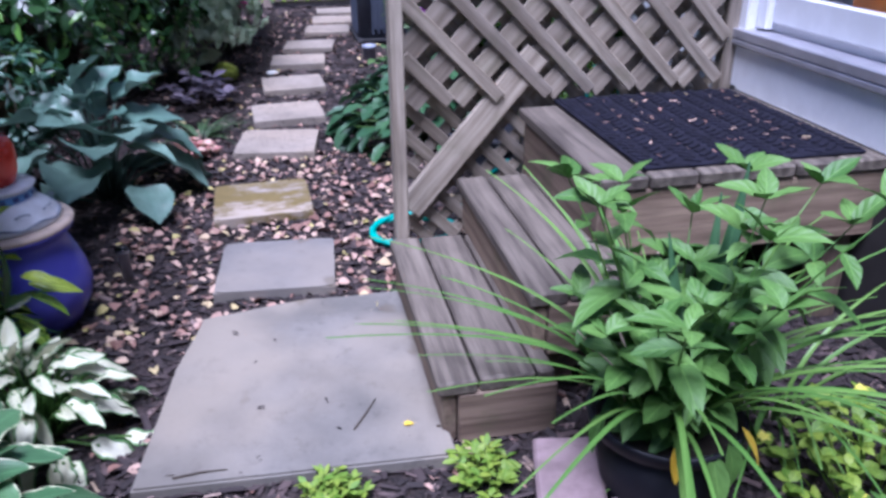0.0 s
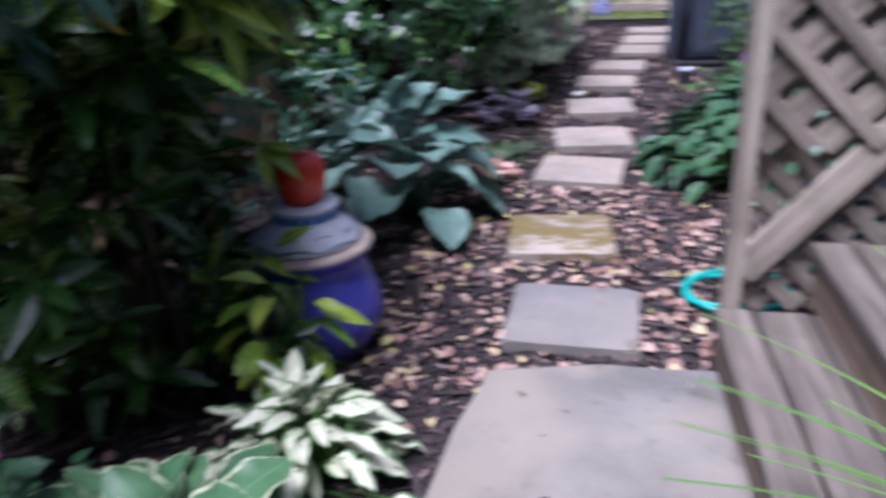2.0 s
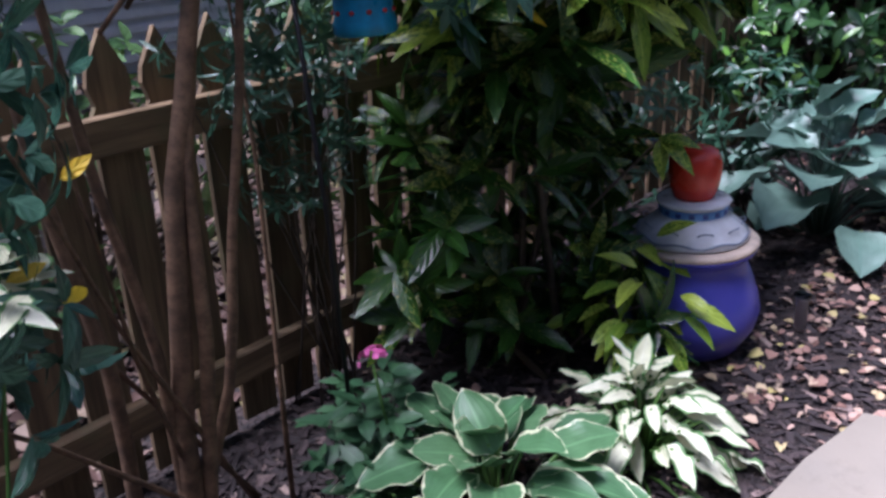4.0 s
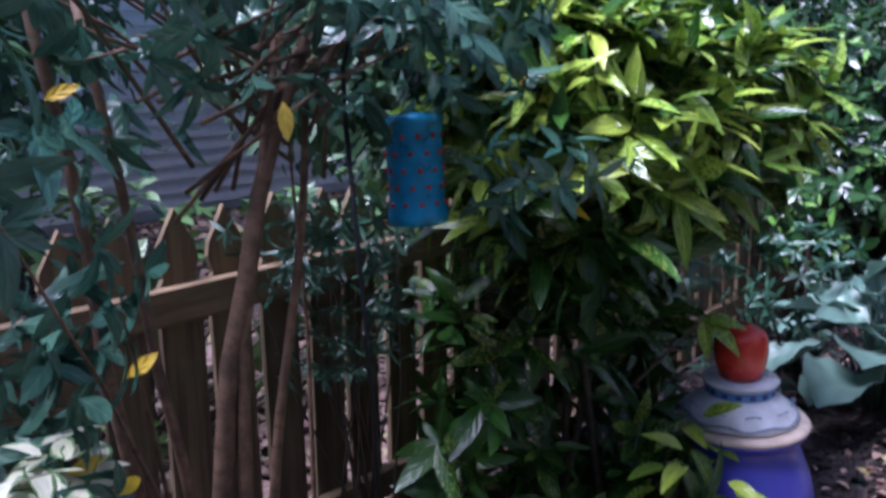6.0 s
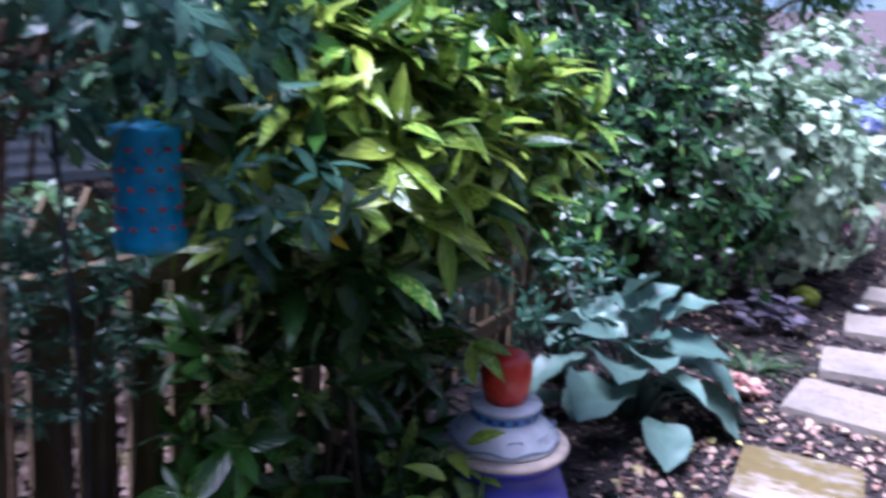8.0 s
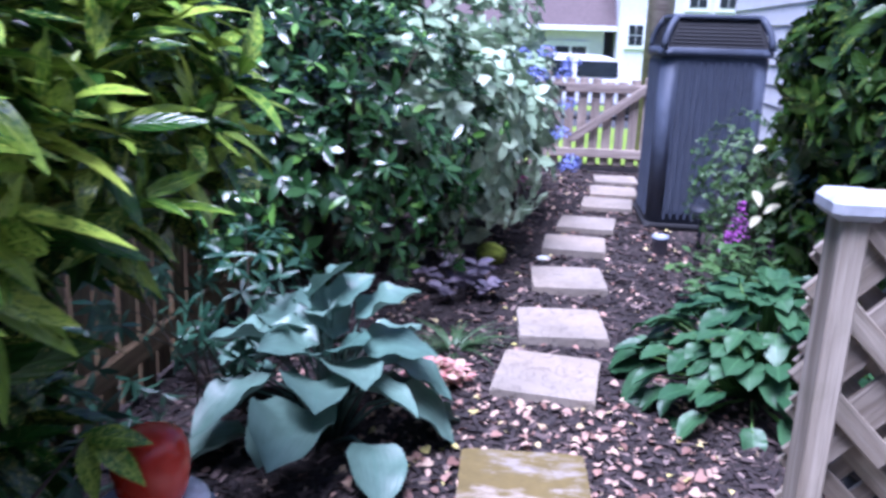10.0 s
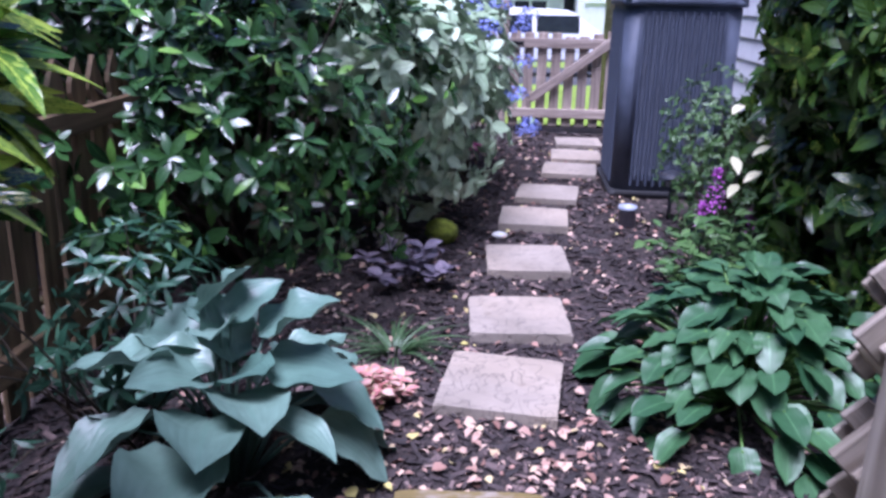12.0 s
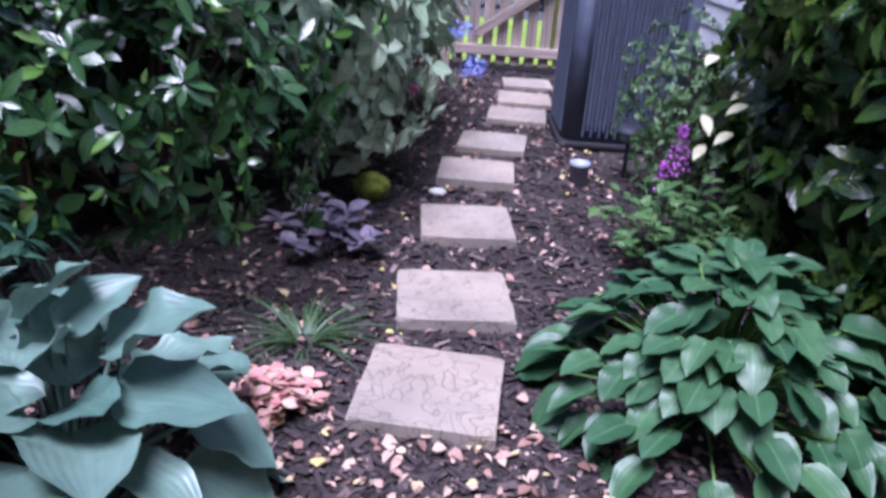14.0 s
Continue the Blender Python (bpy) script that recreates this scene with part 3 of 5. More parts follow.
slats(0.17, 0.045, 0.014, -0.028, -1, 0.58, LTOP, LX0 + 0.02, LX1 - 0.03, M["lattice_wood"])
slats(0.17, 0.08, 0.014, -0.01, 1, 0.58, LTOP, LX0 + 0.005, LX1 - 0.03, M["lattice_wood"])
slats(0.105, 0.042, 0.01, 0.022, -1, 0.06, LTOP, LX0 + 0.012, LX1 - 0.03, M["lattice_wood"])
slats(0.105, 0.042, 0.01, 0.035, 1, 0.06, LTOP, LX0 + 0.012, LX1 - 0.03, M["lattice_wood"])

# ---- house wall with its door ----
bm = bmesh.new()
box(0.2, 7.0, 5.0, 0, bm, (1.54, 7.52, 2.5))
box(0.2, 2.95, 0.9, 0, bm, (1.54, 2.545, 0.42))
box(0.2, 2.95, 2.1, 0, bm, (1.54, 2.545, 3.95))
# unseen dark wall, added so that less light bounces into the beds
single("wall_back", box(0.2, 5.0, 5.0, 0), M["wall_brown"], "plain brown unseen wall added to cut bounced light", "wall", pose(1.54, -1.43, 2.5), kind="structure")
single("wall_house", bm, M["siding"], "white painted house wall with lapped siding", "wall", kind="structure")
house_wall = bpy.data.objects["wall_house"]
for i in range(28):
    z = 0.3 + i * 0.16
    board("siding_board", (1.433, 4.03, z), (1.433, 11.0, z), 0.022, 0.17, M["siding"], house_wall, up=(0.09, 0, 1))
door = thing("door_1", (1.4, 3.4, 0.54), "white glazed door with a white frame and metal sill", "door", kind="structure")
board("kick_board", (1.375, 2.3, 0.625), (1.375, 3.9, 0.625), 0.03, 0.17, M["white_paint"], door)
board("sill", (1.4, 2.3, 0.745), (1.4, 3.95, 0.745), 0.12, 0.035, M["sill_metal"], door)
board("sill_nose", (1.36, 2.3, 0.715), (1.36, 3.95, 0.715), 0.04, 0.022, M["sill_metal"], door)
board("jamb", (1.41, 3.955, 0.55), (1.41, 3.955, 2.95), 0.13, 0.1, M["white_paint"], door, up=(1, 0, 0))
board("jamb", (1.425, 3.855, 0.77), (1.425, 3.855, 2.9), 0.06, 0.06, M["white_paint"], door, up=(1, 0, 0))
board("door_rail", (1.44, 2.3, 0.845), (1.44, 3.82, 0.845), 0.045, 0.1, M["white_paint"], door)
board("door_stile", (1.44, 3.77, 0.9), (1.44, 3.77, 2.9), 0.1, 0.045, M["white_paint"], door, up=(1, 0, 0))
pane = part("pane", box(0.008, 1.4, 2.0, 0), M["glass"], door, m=pose(1.445, 3.02, 1.89))
single("hung_cloth", box(0.02, 0.52, 1.2, 0.008), M["orange_cloth"], "orange cloth hanging behind the door's glass", "cloth", pose(1.475, 3.23, 1.48))
bm = bmesh.new()
box(0.1, 15.0, 5.0, 0, bm, (4.6, 3.5, 2.5))
box(2.9, 0.1, 5.0, 0, bm, (3.1, -3.9, 2.5))
box(2.9, 0.1, 5.0, 0, bm, (3.1, 10.9, 2.5))
box(2.9, 14.6, 0.1, 0, bm, (3.1, 3.5, 0.7))
box(2.9, 14.6, 0.1, 0, bm, (3.1, 3.5, 2.95))
single("wall_inside", bm, M["siding"], "plain painted walls of the room behind the door", "wall", kind="structure")
# dark strip added where only shade lies below the porch and wall
single("foundation_wall", box(0.05, 15.7, 0.5, 0.005), M["base_shade"], "dark strip standing for shade along the foot of the house wall", "wall", pose(1.39, 3.1, 0.23), kind="structure")

# ---- picket fence ----
fence = thing("picket_fence", (-1.87, 3.0, 0), "dark weathered picket fence with pointed tops and two rails", "fence")
pk = [(-0.051, 0.02), (0.051, 0.02), (0.051, 0.9), (0.038, 0.925), (0.05, 0.965), (0.044, 1.0), (0.0, 1.085), (-0.044, 1.0), (-0.05, 0.965), (-0.038, 0.925), (-0.051, 0.9)]
bm = bmesh.new()
fr = [bm.verts.new((y, x, 0.009)) for x, y in pk]
bk = [bm.verts.new((y, x, -0.009)) for x, y in pk]
bm.faces.new(fr)
bm.faces.new(bk[::-1])
for i in range(len(pk)):
    bm.faces.new((fr[i], bk[i], bk[(i + 1) % len(pk)], fr[(i + 1) % len(pk)]))
bmesh.ops.recalc_face_normals(bm, faces=bm.faces)
picket_mesh = mesh("picket", bm, M["fence_wood"])
up_turn = Matrix(((0, 0, -1, 0), (0, 1, 0, 0), (1, 0, 0, 0), (0, 0, 0, 1)))
y = -0.61
while y < 10.6:
    part("picket", picket_mesh, None, fence, m=Matrix.Translation((-1.9 + random.uniform(-0.003, 0.003), y, random.uniform(-0.008, 0.008))) @ pose(0, 0, 0, -3.0 + random.uniform(-0.8, 0.8)) @ up_turn)
    y += 0.1323
for z in (0.2, 0.87):
    for y0 in (-0.6, 1.84, 4.28, 6.72):
        board("rail", (-1.87, y0, z), (-1.87, y0 + 2.43, z), 0.035, 0.085, M["fence_wood"], fence)
for y0 in (-0.6, 1.84, 4.28, 6.72, 9.16):
    board("post", (-1.95, y0, 0), (-1.95, y0, 1.0), 0.09, 0.09, M["fence_wood"], fence, up=(0, 1, 0))

# ---- garden gate ----
gate = thing("garden_gate", (0.1, 10.65, 0), "weathered grey wooden gate of spaced boards with a diagonal brace", "gate")
for i in range(8):
    x = -0.33 + i * 0.132
    board("gate_board", (x, 10.66, 0.06), (x, 10.66, 0.95 + random.uniform(-0.025, 0.025)), 0.092, 0.02, M["gate_wood"], gate, up=(0, 1, 0))
board("gate_rail", (-0.39, 10.635, 0.19), (0.64, 10.635, 0.19), 0.03, 0.09, M["gate_wood"], gate)
board("gate_rail", (-0.39, 10.635, 0.86), (0.64, 10.635, 0.86), 0.03, 0.09, M["gate_wood"], gate)
board("brace", (-0.17, 10.61, 0.33), (0.61, 10.61, 0.9), 0.025, 0.085, M["gate_wood"], gate, up=(-0.56, 0, 0.83))
part("hinge", box(0.16, 0.01, 0.03, 0.002), M["iron_black"], gate, m=pose(-0.33, 10.615, 0.86))
single("gate_post", box(0.1, 0.1, 1.25, 0.008), M["gate_wood"], "weathered grey square gate post", "post", pose(-0.45, 10.65, 0.625))
single("utility_pole", tube([(0.73, 11.4, -0.05), (0.73, 11.4, 3.0), (0.74, 11.4, 7.0)], [0.145, 0.14, 0.12], 20), M["gate_wood"], "tall round weathered wooden pole behind the gate", "pole")
side = thing("side_fence", (-1.2, 10.65, 0), "weathered grey board fence beside the gate", "fence")
for i in range(10):
    board("fence_board", (-0.56 - i * 0.128, 10.66, 0.04), (-0.56 - i * 0.128, 10.66, 0.95), 0.095, 0.02, M["gate_wood"], side, up=(0, 1, 0))
board("fence_rail", (-1.9, 10.63, 0.75), (-0.5, 10.63, 0.75), 0.03, 0.08, M["gate_wood"], side)

# ---- cooling unit ----
ac = thing("air_conditioner", (0.71, 8.48, 0), "tall dark blue-grey outdoor cooling unit with a louvred hood", "air conditioner")
AX, AY, AW, AD, AH = 0.33, 8.1, 0.77, 0.76, 1.2
cx, cy = AX + AW / 2, AY + AD / 2


def rounded(w, d, r, n=6):
    """The outline of a block with round corners, about the middle."""
    pts = []
    for k, (sx, sy) in enumerate(((1, 1), (-1, 1), (-1, -1), (1, -1))):
        for i in range(n + 1):
            a = math.pi / 2 * (k + i / n)
            pts.append((sx * (w / 2 - r) + r * math.cos(a), sy * (d / 2 - r) + r * math.sin(a)))
    return pts


def cased(name, w, d, r, z0, z1, material, label="", bevel=0.01):
    bm = prism(rounded(w, d, r), z0, z1, None, bevel)
    for f in bm.faces:
        f.smooth = abs(f.normal.z) < 0.3
    return part(name, bm, material, ac, label, pose(cx, cy, 0))


cased("base_pad", AW + 0.02, AD + 0.02, 0.05, 0.0, 0.05, M["ac_dark"])
cased("body", AW - 0.03, AD - 0.03, 0.1, 0.05, AH + 0.05, M["ac_grey"])
rib_mesh = mesh("panel_rib", box(0.016, 0.02, AH - 0.06, 0.006), M["ac_grey"])
flute = mesh("panel_slot", box(0.018, 0.006, AH - 0.14, 0.002), M["ac_grey"])
for i in range(11):
    u = -0.25 + i * 0.05
    part("panel_rib", rib_mesh, None, ac, m=pose(cx + u, AY + 0.013, 0.05 + AH / 2))
    part("panel_rib", rib_mesh, None, ac, m=pose(AX + 0.013, cy + u, 0.05 + AH / 2, 0, 0, 90))
    if i < 10:
        part("panel_slot", flute, None, ac, m=pose(cx + u + 0.025, AY + 0.014, 0.05 + AH / 2))
        part("panel_slot", flute, None, ac, m=pose(AX + 0.014, cy + u + 0.025, 0.05 + AH / 2, 0, 0, 90))
slot = mesh("louvre", box(0.5, 0.006, 0.005, 0.0015), M["ac_grey"])
for i in range(52):
    part("louvre", slot, None, ac, m=pose(cx, AY + 0.0125, 0.16 + i * 0.0205))
    part("louvre", slot, None, ac, m=pose(AX + 0.0125, cy, 0.16 + i * 0.0205, 0, 0, 90))
cased("top_rim", AW + 0.02, AD + 0.02, 0.1, AH + 0.05, AH + 0.11, M["ac_grey"], bevel=0.02)
hood = prism([(-1, -1), (1, -1), (1, 1), (-1, 1)], 0, 1)
for v in hood.verts:
    q = 0.355 if v.co.z < 0.5 else 0.285
    v.co = Vector((v.co.x * q, v.co.y * q, v.co.z * 0.21))
part("hood", hood, M["ac_dark"], ac, m=pose(cx, cy, AH + 0.1))
for sx in (-1, 1):
    for sy in (-1, 1):
        p = [(cx + sx * (0.362 - 0.075 * t * t), cy + sy * (0.362 - 0.075 * t * t), AH + 0.1 + 0.215 * t) for t in [k / 5 for k in range(6)]]
        part("hood_bar", tube(p, 0.024, 10), M["ac_grey"], ac)
for i in range(8):
    q = 0.355 - 0.07 * (i + 0.6) / 8
    for a in (0, 90, 180, 270):
        part("hood_louvre", mesh("hood_louvre", box(2 * q - 0.06, 0.01, 0.006, 0.002), M["ac_dark"]), None, ac, m=pose(cx, cy, AH + 0.118 + i * 0.024, 0, 0, a) @ pose(0, -q - 0.004, 0, 25))
cased("hood_top", 0.62, 0.62, 0.07, AH + 0.305, AH + 0.335, M["ac_grey"], bevel=0.012)

# ---- across the street ----
def street_house(x0, y0, w, d, h, roof_h, wall, label, windows, garage=None):
    ob = thing("house", (x0 + w / 2, y0 + d / 2, -0.95), label, "house")
    part("wall", box(w, d, h + 1.0, 0.02), wall, ob, m=pose(x0 + w / 2, y0 + d / 2, h / 2 - 0.5))
    bm = bmesh.new()
    o = 0.4
    vs = [bm.verts.new(c) for c in ((x0 - o, y0 - o, h), (x0 + w + o, y0 - o, h), (x0 + w + o, y0 + d + o, h), (x0 - o, y0 + d + o, h), (x0 - o, y0 + d / 2, h + roof_h), (x0 + w + o, y0 + d / 2, h + roof_h))]
    for f in ((0, 1, 5, 4), (2, 3, 4, 5), (1, 2, 5), (3, 0, 4), (0, 3, 2, 1)):
        bm.faces.new([vs[i] for i in f])
    part("roof", bm, M["roof_brown"], ob)
    part("eave", box(w + 0.85, 0.12, 0.18, 0.01), M["white_paint"], ob, m=pose(x0 + w / 2, y0 - 0.42, h - 0.05))
    for wx, wz, ww, wh in windows:
        win = part("window", box(ww + 0.24, 0.1, wh + 0.24, 0.01), M["white_paint"], ob, m=pose(x0 + wx, y0 - 0.02, wz))
        for sx in (-0.25, 0.25):
            for sz in (-0.25, 0.25):
                part("pane", box(ww * 0.46, 0.04, wh * 0.46, 0), M["car_glass"], win, m=pose(x0 + wx + sx * ww, y0 - 0.065, wz + sz * wh))
    if garage:
        gx0, gw, gh = garage
        g = part("garage_door", box(gw, 0.1, gh, 0.01), M["white_paint"], ob, m=pose(x0 + gx0, y0 - 0.03, gh / 2 - 0.95))
        for i in range(4):
            part("pane", box(gw * 0.2, 0.04, 0.3, 0), M["car_glass"], g, m=pose(x0 + gx0 + (i - 1.5) * gw * 0.235, y0 - 0.085, gh - 1.3))
    return ob


street_house(-6.3, 32.0, 7.8, 7.0, 1.75, 2.4, M["siding"], "white garage building with a brown roof across the street", [], (6.0, 2.6, 2.2))
street_house(1.9, 31.0, 9.0, 8.0, 5.0, 2.2, M["siding"], "white two-storey house with gridded windows across the street", [(0.6, 1.5, 0.5, 0.7), (2.6, 2.9, 0.6, 0.9), (3.6, 2.9, 0.6, 0.9), (5.6, 2.9, 0.6, 0.9), (3.4, 0.4, 0.8, 1.0)])


def car(x, y, paint_m, label, turn=0):
    ob = thing("parked_car", (x, y, fall(y) + 0.015), label, "car", turn=turn)
    W = PLACE[ob]
    prof = [(-2.1, 0.35), (2.1, 0.35), (2.15, 0.7), (1.3, 0.9), (0.6, 1.4), (-1.0, 1.45), (-1.75, 0.98), (-2.15, 0.92)]
    bm = bmesh.new()
    a = [bm.verts.new((px, -0.85 + (0.12 if pz > 1.2 else 0), pz)) for px, pz in prof]
    b = [bm.verts.new((px, 0.85 - (0.12 if pz > 1.2 else 0), pz)) for px, pz in prof]
    bm.faces.new(a)
    bm.faces.new(b[::-1])
    for i in range(len(prof)):
        bm.faces.new((a[i], b[i], b[(i + 1) % len(prof)], a[(i + 1) % len(prof)]))
    bmesh.ops.recalc_face_normals(bm, faces=bm.faces)
    bmesh.ops.bevel(bm, geom=list(bm.edges), offset=0.06, segments=2, affect="EDGES")
    part("body", bm, paint_m, ob, m=W)
    for x0, x1 in ((-1.35, -0.25), (-0.15, 0.75)):
        part("side_window", box(x1 - x0, 0.03, 0.34, 0.01), M["car_glass"], ob, m=W @ pose((x0 + x1) / 2, -0.82, 1.13, -12))
    for wx in (-1.35, 1.35):
        for wy in (-0.78, 0.78):
            wheel = part("wheel", lathe([(0.2, -0.1), (0.32, -0.1), (0.33, 0.0), (0.32, 0.1), (0.2, 0.1)], 20), M["tyre"], ob, m=W @ pose(wx, wy, 0.33, 90))
            part("rim", lathe([(0.02, -0.11), (0.2, -0.11), (0.2, 0.11), (0.02, 0.11)], 16), M["sill_metal"], wheel, m=W @ pose(wx, wy, 0.33, 90))
    for s in (-0.6, 0.6):
        part("tail_light", box(0.06, 0.25, 0.14, 0.02), M["lamp_red"], ob, m=W @ pose(-2.14, s, 0.82))
    return ob


car(0.2, 20.6, M["car_white"], "white parked car on the street side", 8)
car(-4.6, 19.4, M["car_blue"], "dark blue parked car on the street side", 0)

# ---- neighbour's house beyond the fence ----
nb = thing("neighbour_house", (-9.0, 4.0, 0), "pale house with white lapped siding behind the trees", "house")
part("wall", box(0.3, 16.0, 5.5, 0), M["siding"], nb, m=pose(-9.2, 3.0, 2.75))
for i in range(34):
    board("siding_board", (-9.03, -5.0, 0.2 + i * 0.16), (-9.03, 11.0, 0.2 + i * 0.16), 0.022, 0.17, M["siding"], nb, up=(-0.09, 0, 1))
part("eave", box(0.8, 16.4, 0.2, 0.02), M["white_paint"], nb, m=pose(-9.0, 3.0, 5.55))

# ---- plants ----
def rnd(a, b):
    return random.uniform(a, b)


def unit():
    while True:
        v = Vector((rnd(-1, 1), rnd(-1, 1), rnd(-1, 1)))
        if 0.05 < v.length < 1:
            return v.normalized()


def hosta(name, at, leaves, length, wide, material, label, reach=0.3, height=0.45, droop=0.35, rise=1.1, fall_off=0.35, wave=0.1, ruffle=0.0, jitter=0.3):
    """A mound of broad leaves on arching stalks: upright in the middle, nodding at the rim."""
    ob = thing(name, (*at, 0), label, "plant")
    kinds = [leaf_mesh("leaf", blade(heart(wide * rnd(0.88, 1.1)), 10, 8, rnd(0.1, 0.5), droop * rnd(0.3, 1.5), wave * rnd(0.5, 1.6), twist=rnd(-0.3, 0.3) * (1 + ruffle)), material) for _ in range(8)]
    stem_m = M["fresh_leaf"] if material is not M["hosta_blue"] else material
    for i in range(leaves):
        f = ((i + 0.5) / leaves) ** 0.5
        a = i * 2.39996 + rnd(-0.35, 0.35)
        out = Vector((math.cos(a), math.sin(a), 0))
        side = Vector((-math.sin(a), math.cos(a), 0))
        r = reach * f * rnd(0.85, 1.03)
        z = height * (1.0 - fall_off * f * f - 0.25 * f ** 6) * rnd(0.82, 1.12)
        size = length * rnd(0.78, 1.15) * (0.8 + 0.25 * f)
        foot = Vector((*at, 0)) + out * (r - 0.6 * size * (1 - f)) + Vector((0, 0, z - 0.12 * size * (1 - f)))
        tilt = rise * (1 - f) ** 1.2 - 0.42 * f * f + rnd(-jitter, jitter)
        d = out * math.cos(tilt) + Vector((0, 0, math.sin(tilt))) + side * rnd(-0.35, 0.35)
        n = Vector((0, 0, 1)) * math.cos(tilt) - out * math.sin(tilt) + unit() * (0.22 + 0.3 * ruffle)
        part("leaf", random.choice(kinds), None, ob, m=leaf_pose(foot, d, n, size, size * rnd(0.9, 1.1)))
        base = Vector((*at, 0)) + out * 0.05 * f
        stalk = bmesh.new()
        tube([base, base.lerp(foot, 0.5) + Vector((0, 0, z * 0.2)), foot + d.normalized() * 0.02], [0.008 * (length / 0.28) ** 0.5, 0.006 * (length / 0.28) ** 0.5, 0.004], 6, stalk)
        part("stalk", stalk, stem_m, ob)
    return ob


def shrub(name, base, blobs, tips, template, material, label, leaf_len, whorl=7, singles=250, open_angle=1.15, fill=0.35, other=None, category="shrub", stems=26, lift=0.35, stem_m=None, thick=0.012, sag=0.15, gold_above=0.0, share=0.6, lowest=0.04):
    """Stems from the base to tips spread through blobs; a whorl of leaves on each tip, the outermost leaves parts of their own."""
    ob = thing(name, (*base, 0), label, category)
    blobs = [(b[0], b[1], b[2] if len(b) > 2 else 1.0) for b in blobs]
    total = sum((r[0] * r[1] + r[1] * r[2] + r[0] * r[2]) * q for _, r, q in blobs)
    poses, ends = [], []
    for c, r, q in blobs:
        n = int(tips * q * (r[0] * r[1] + r[1] * r[2] + r[0] * r[2]) / total)
        for _ in range(n):
            u = unit()
            deep = 1.0 if random.random() > fill else rnd(0.45, 0.9)
            deep *= 1 + 0.22 * noise.noise((u * 2.1 + Vector(c)))+ rnd(-0.05, 0.08)
            p = Vector(c) + Vector((u.x * r[0], u.y * r[1], u.z * r[2])) * deep
            if p.z < lowest:
                continue
            o = (Vector((u.x / r[0], u.y / r[1], u.z / r[2])).normalized() + Vector((0, 0, lift)) + unit() * 0.35).normalized()
            ends.append((p, o))
            s = o.orthogonal().normalized()
            t = o.cross(s)
            a0 = rnd(0, 6.28)
            for k in range(whorl):
                a = a0 + k * 6.2832 / whorl + rnd(-0.3, 0.3)
                g = open_angle + rnd(-0.5, 0.4)
                side = s * math.cos(a) + t * math.sin(a)
                d = o * math.cos(g) + side * math.sin(g) - Vector((0, 0, sag * rnd(0.2, 1.6)))
                nn = o * math.sin(g) - side * math.cos(g) + unit() * 0.45
                L = leaf_len * rnd(0.55, 1.25)
                poses.append((deep, leaf_pose(p - o * rnd(0, leaf_len * 0.35), d, nn, L, L * rnd(0.85, 1.15))))
    cam_side = Vector((-0.3, 3.0, 1.0))
    poses.sort(key=lambda w: (w[1].translation - cam_side).length - w[0] * 0.3)
    near, rest = [q[1] for q in poses[:singles]], [q[1] for q in poses[singles:]]
    kinds = [leaf_mesh("leaf", blade(*t), material) for t in template]
    if other:
        kinds += [leaf_mesh("leaf", blade(*t), other) for t in template[:2]]
    n_green = len(template)
    for m in near:
        golden = other and m.translation.z > gold_above and random.random() < share
        part("leaf", random.choice(kinds[n_green:] if golden else kinds[:n_green]), None, ob, m=m)
    if rest:
        random.shuffle(rest)
        if other:
            high = [m for m in rest if m.translation.z > gold_above and random.random() < share * 0.85]
            keep = set(map(id, high))
            rest = [m for m in rest if id(m) not in keep]
            if high:
                tagged(part("foliage", many("foliage", blade(*template[1]), high, other), None, ob), kind="stuff")
        tagged(part("foliage", many("foliage", blade(*template[0]), rest, material), None, ob), kind="stuff")
    for p, o in random.sample(ends, min(stems, len(ends))):
        bm = bmesh.new()
        b = Vector((base[0] + rnd(-0.1, 0.1), base[1] + rnd(-0.1, 0.1), -0.02))
        mid = b.lerp(p, 0.5) + Vector((rnd(-0.05, 0.05), rnd(-0.05, 0.05), 0.08))
        tube([b, b.lerp(mid, 0.5), mid, mid.lerp(p, 0.5) + Vector((0, 0, 0.03)), p], [thick, thick * 0.85, thick * 0.65, thick * 0.45, thick * 0.2], 6, bm)
        part("branch", bm, stem_m or M["twig"], ob)
    return ob


def L3(w, peak=0.45, cup=0.25, droop=0.25, rows=5, cols=2):
    return [(lance(w, peak), rows, cols, cup, droop), (lance(w * 0.9, peak), rows, cols, cup, droop * 1.7), (lance(w * 1.1, peak), rows, cols, cup * 0.5, droop * 0.3), (lance(w, peak), rows, cols, cup, droop * 0.8, 0.0, "leaf", None, 0.3)]


# broad-leaved spotted shrub beside the fence
# gold leaves only above 1.02, where light falls; darker ones deepen shade below
laurel = shrub("spotted_laurel", (-1.4, 3.2), [((-1.42, 3.18, 1.2), (0.34, 0.38, 0.28), 2.2), ((-1.36, 3.68, 1.2), (0.34, 0.42, 0.24), 2.2), ((-1.45, 3.3, 1.44), (0.24, 0.32, 0.12), 1.8), ((-1.3, 3.12, 0.95), (0.24, 0.26, 0.1), 0.8), ((-1.55, 3.3, 0.5), (0.24, 0.5, 0.42), 1.3), ((-1.2, 3.3, 0.22), (0.11, 0.11, 0.1), 1.2)], 700, L3(0.145, 0.45, 0.25, 0.2, 6, 4), M["aucuba"], "bushy laurel with yellow-spotted glossy green leaves", 0.15, 7, 300, other=M["aucuba_gold"], lift=0.9, sag=0.08, gold_above=1.02, open_angle=1.0, share=0.75, stems=4)
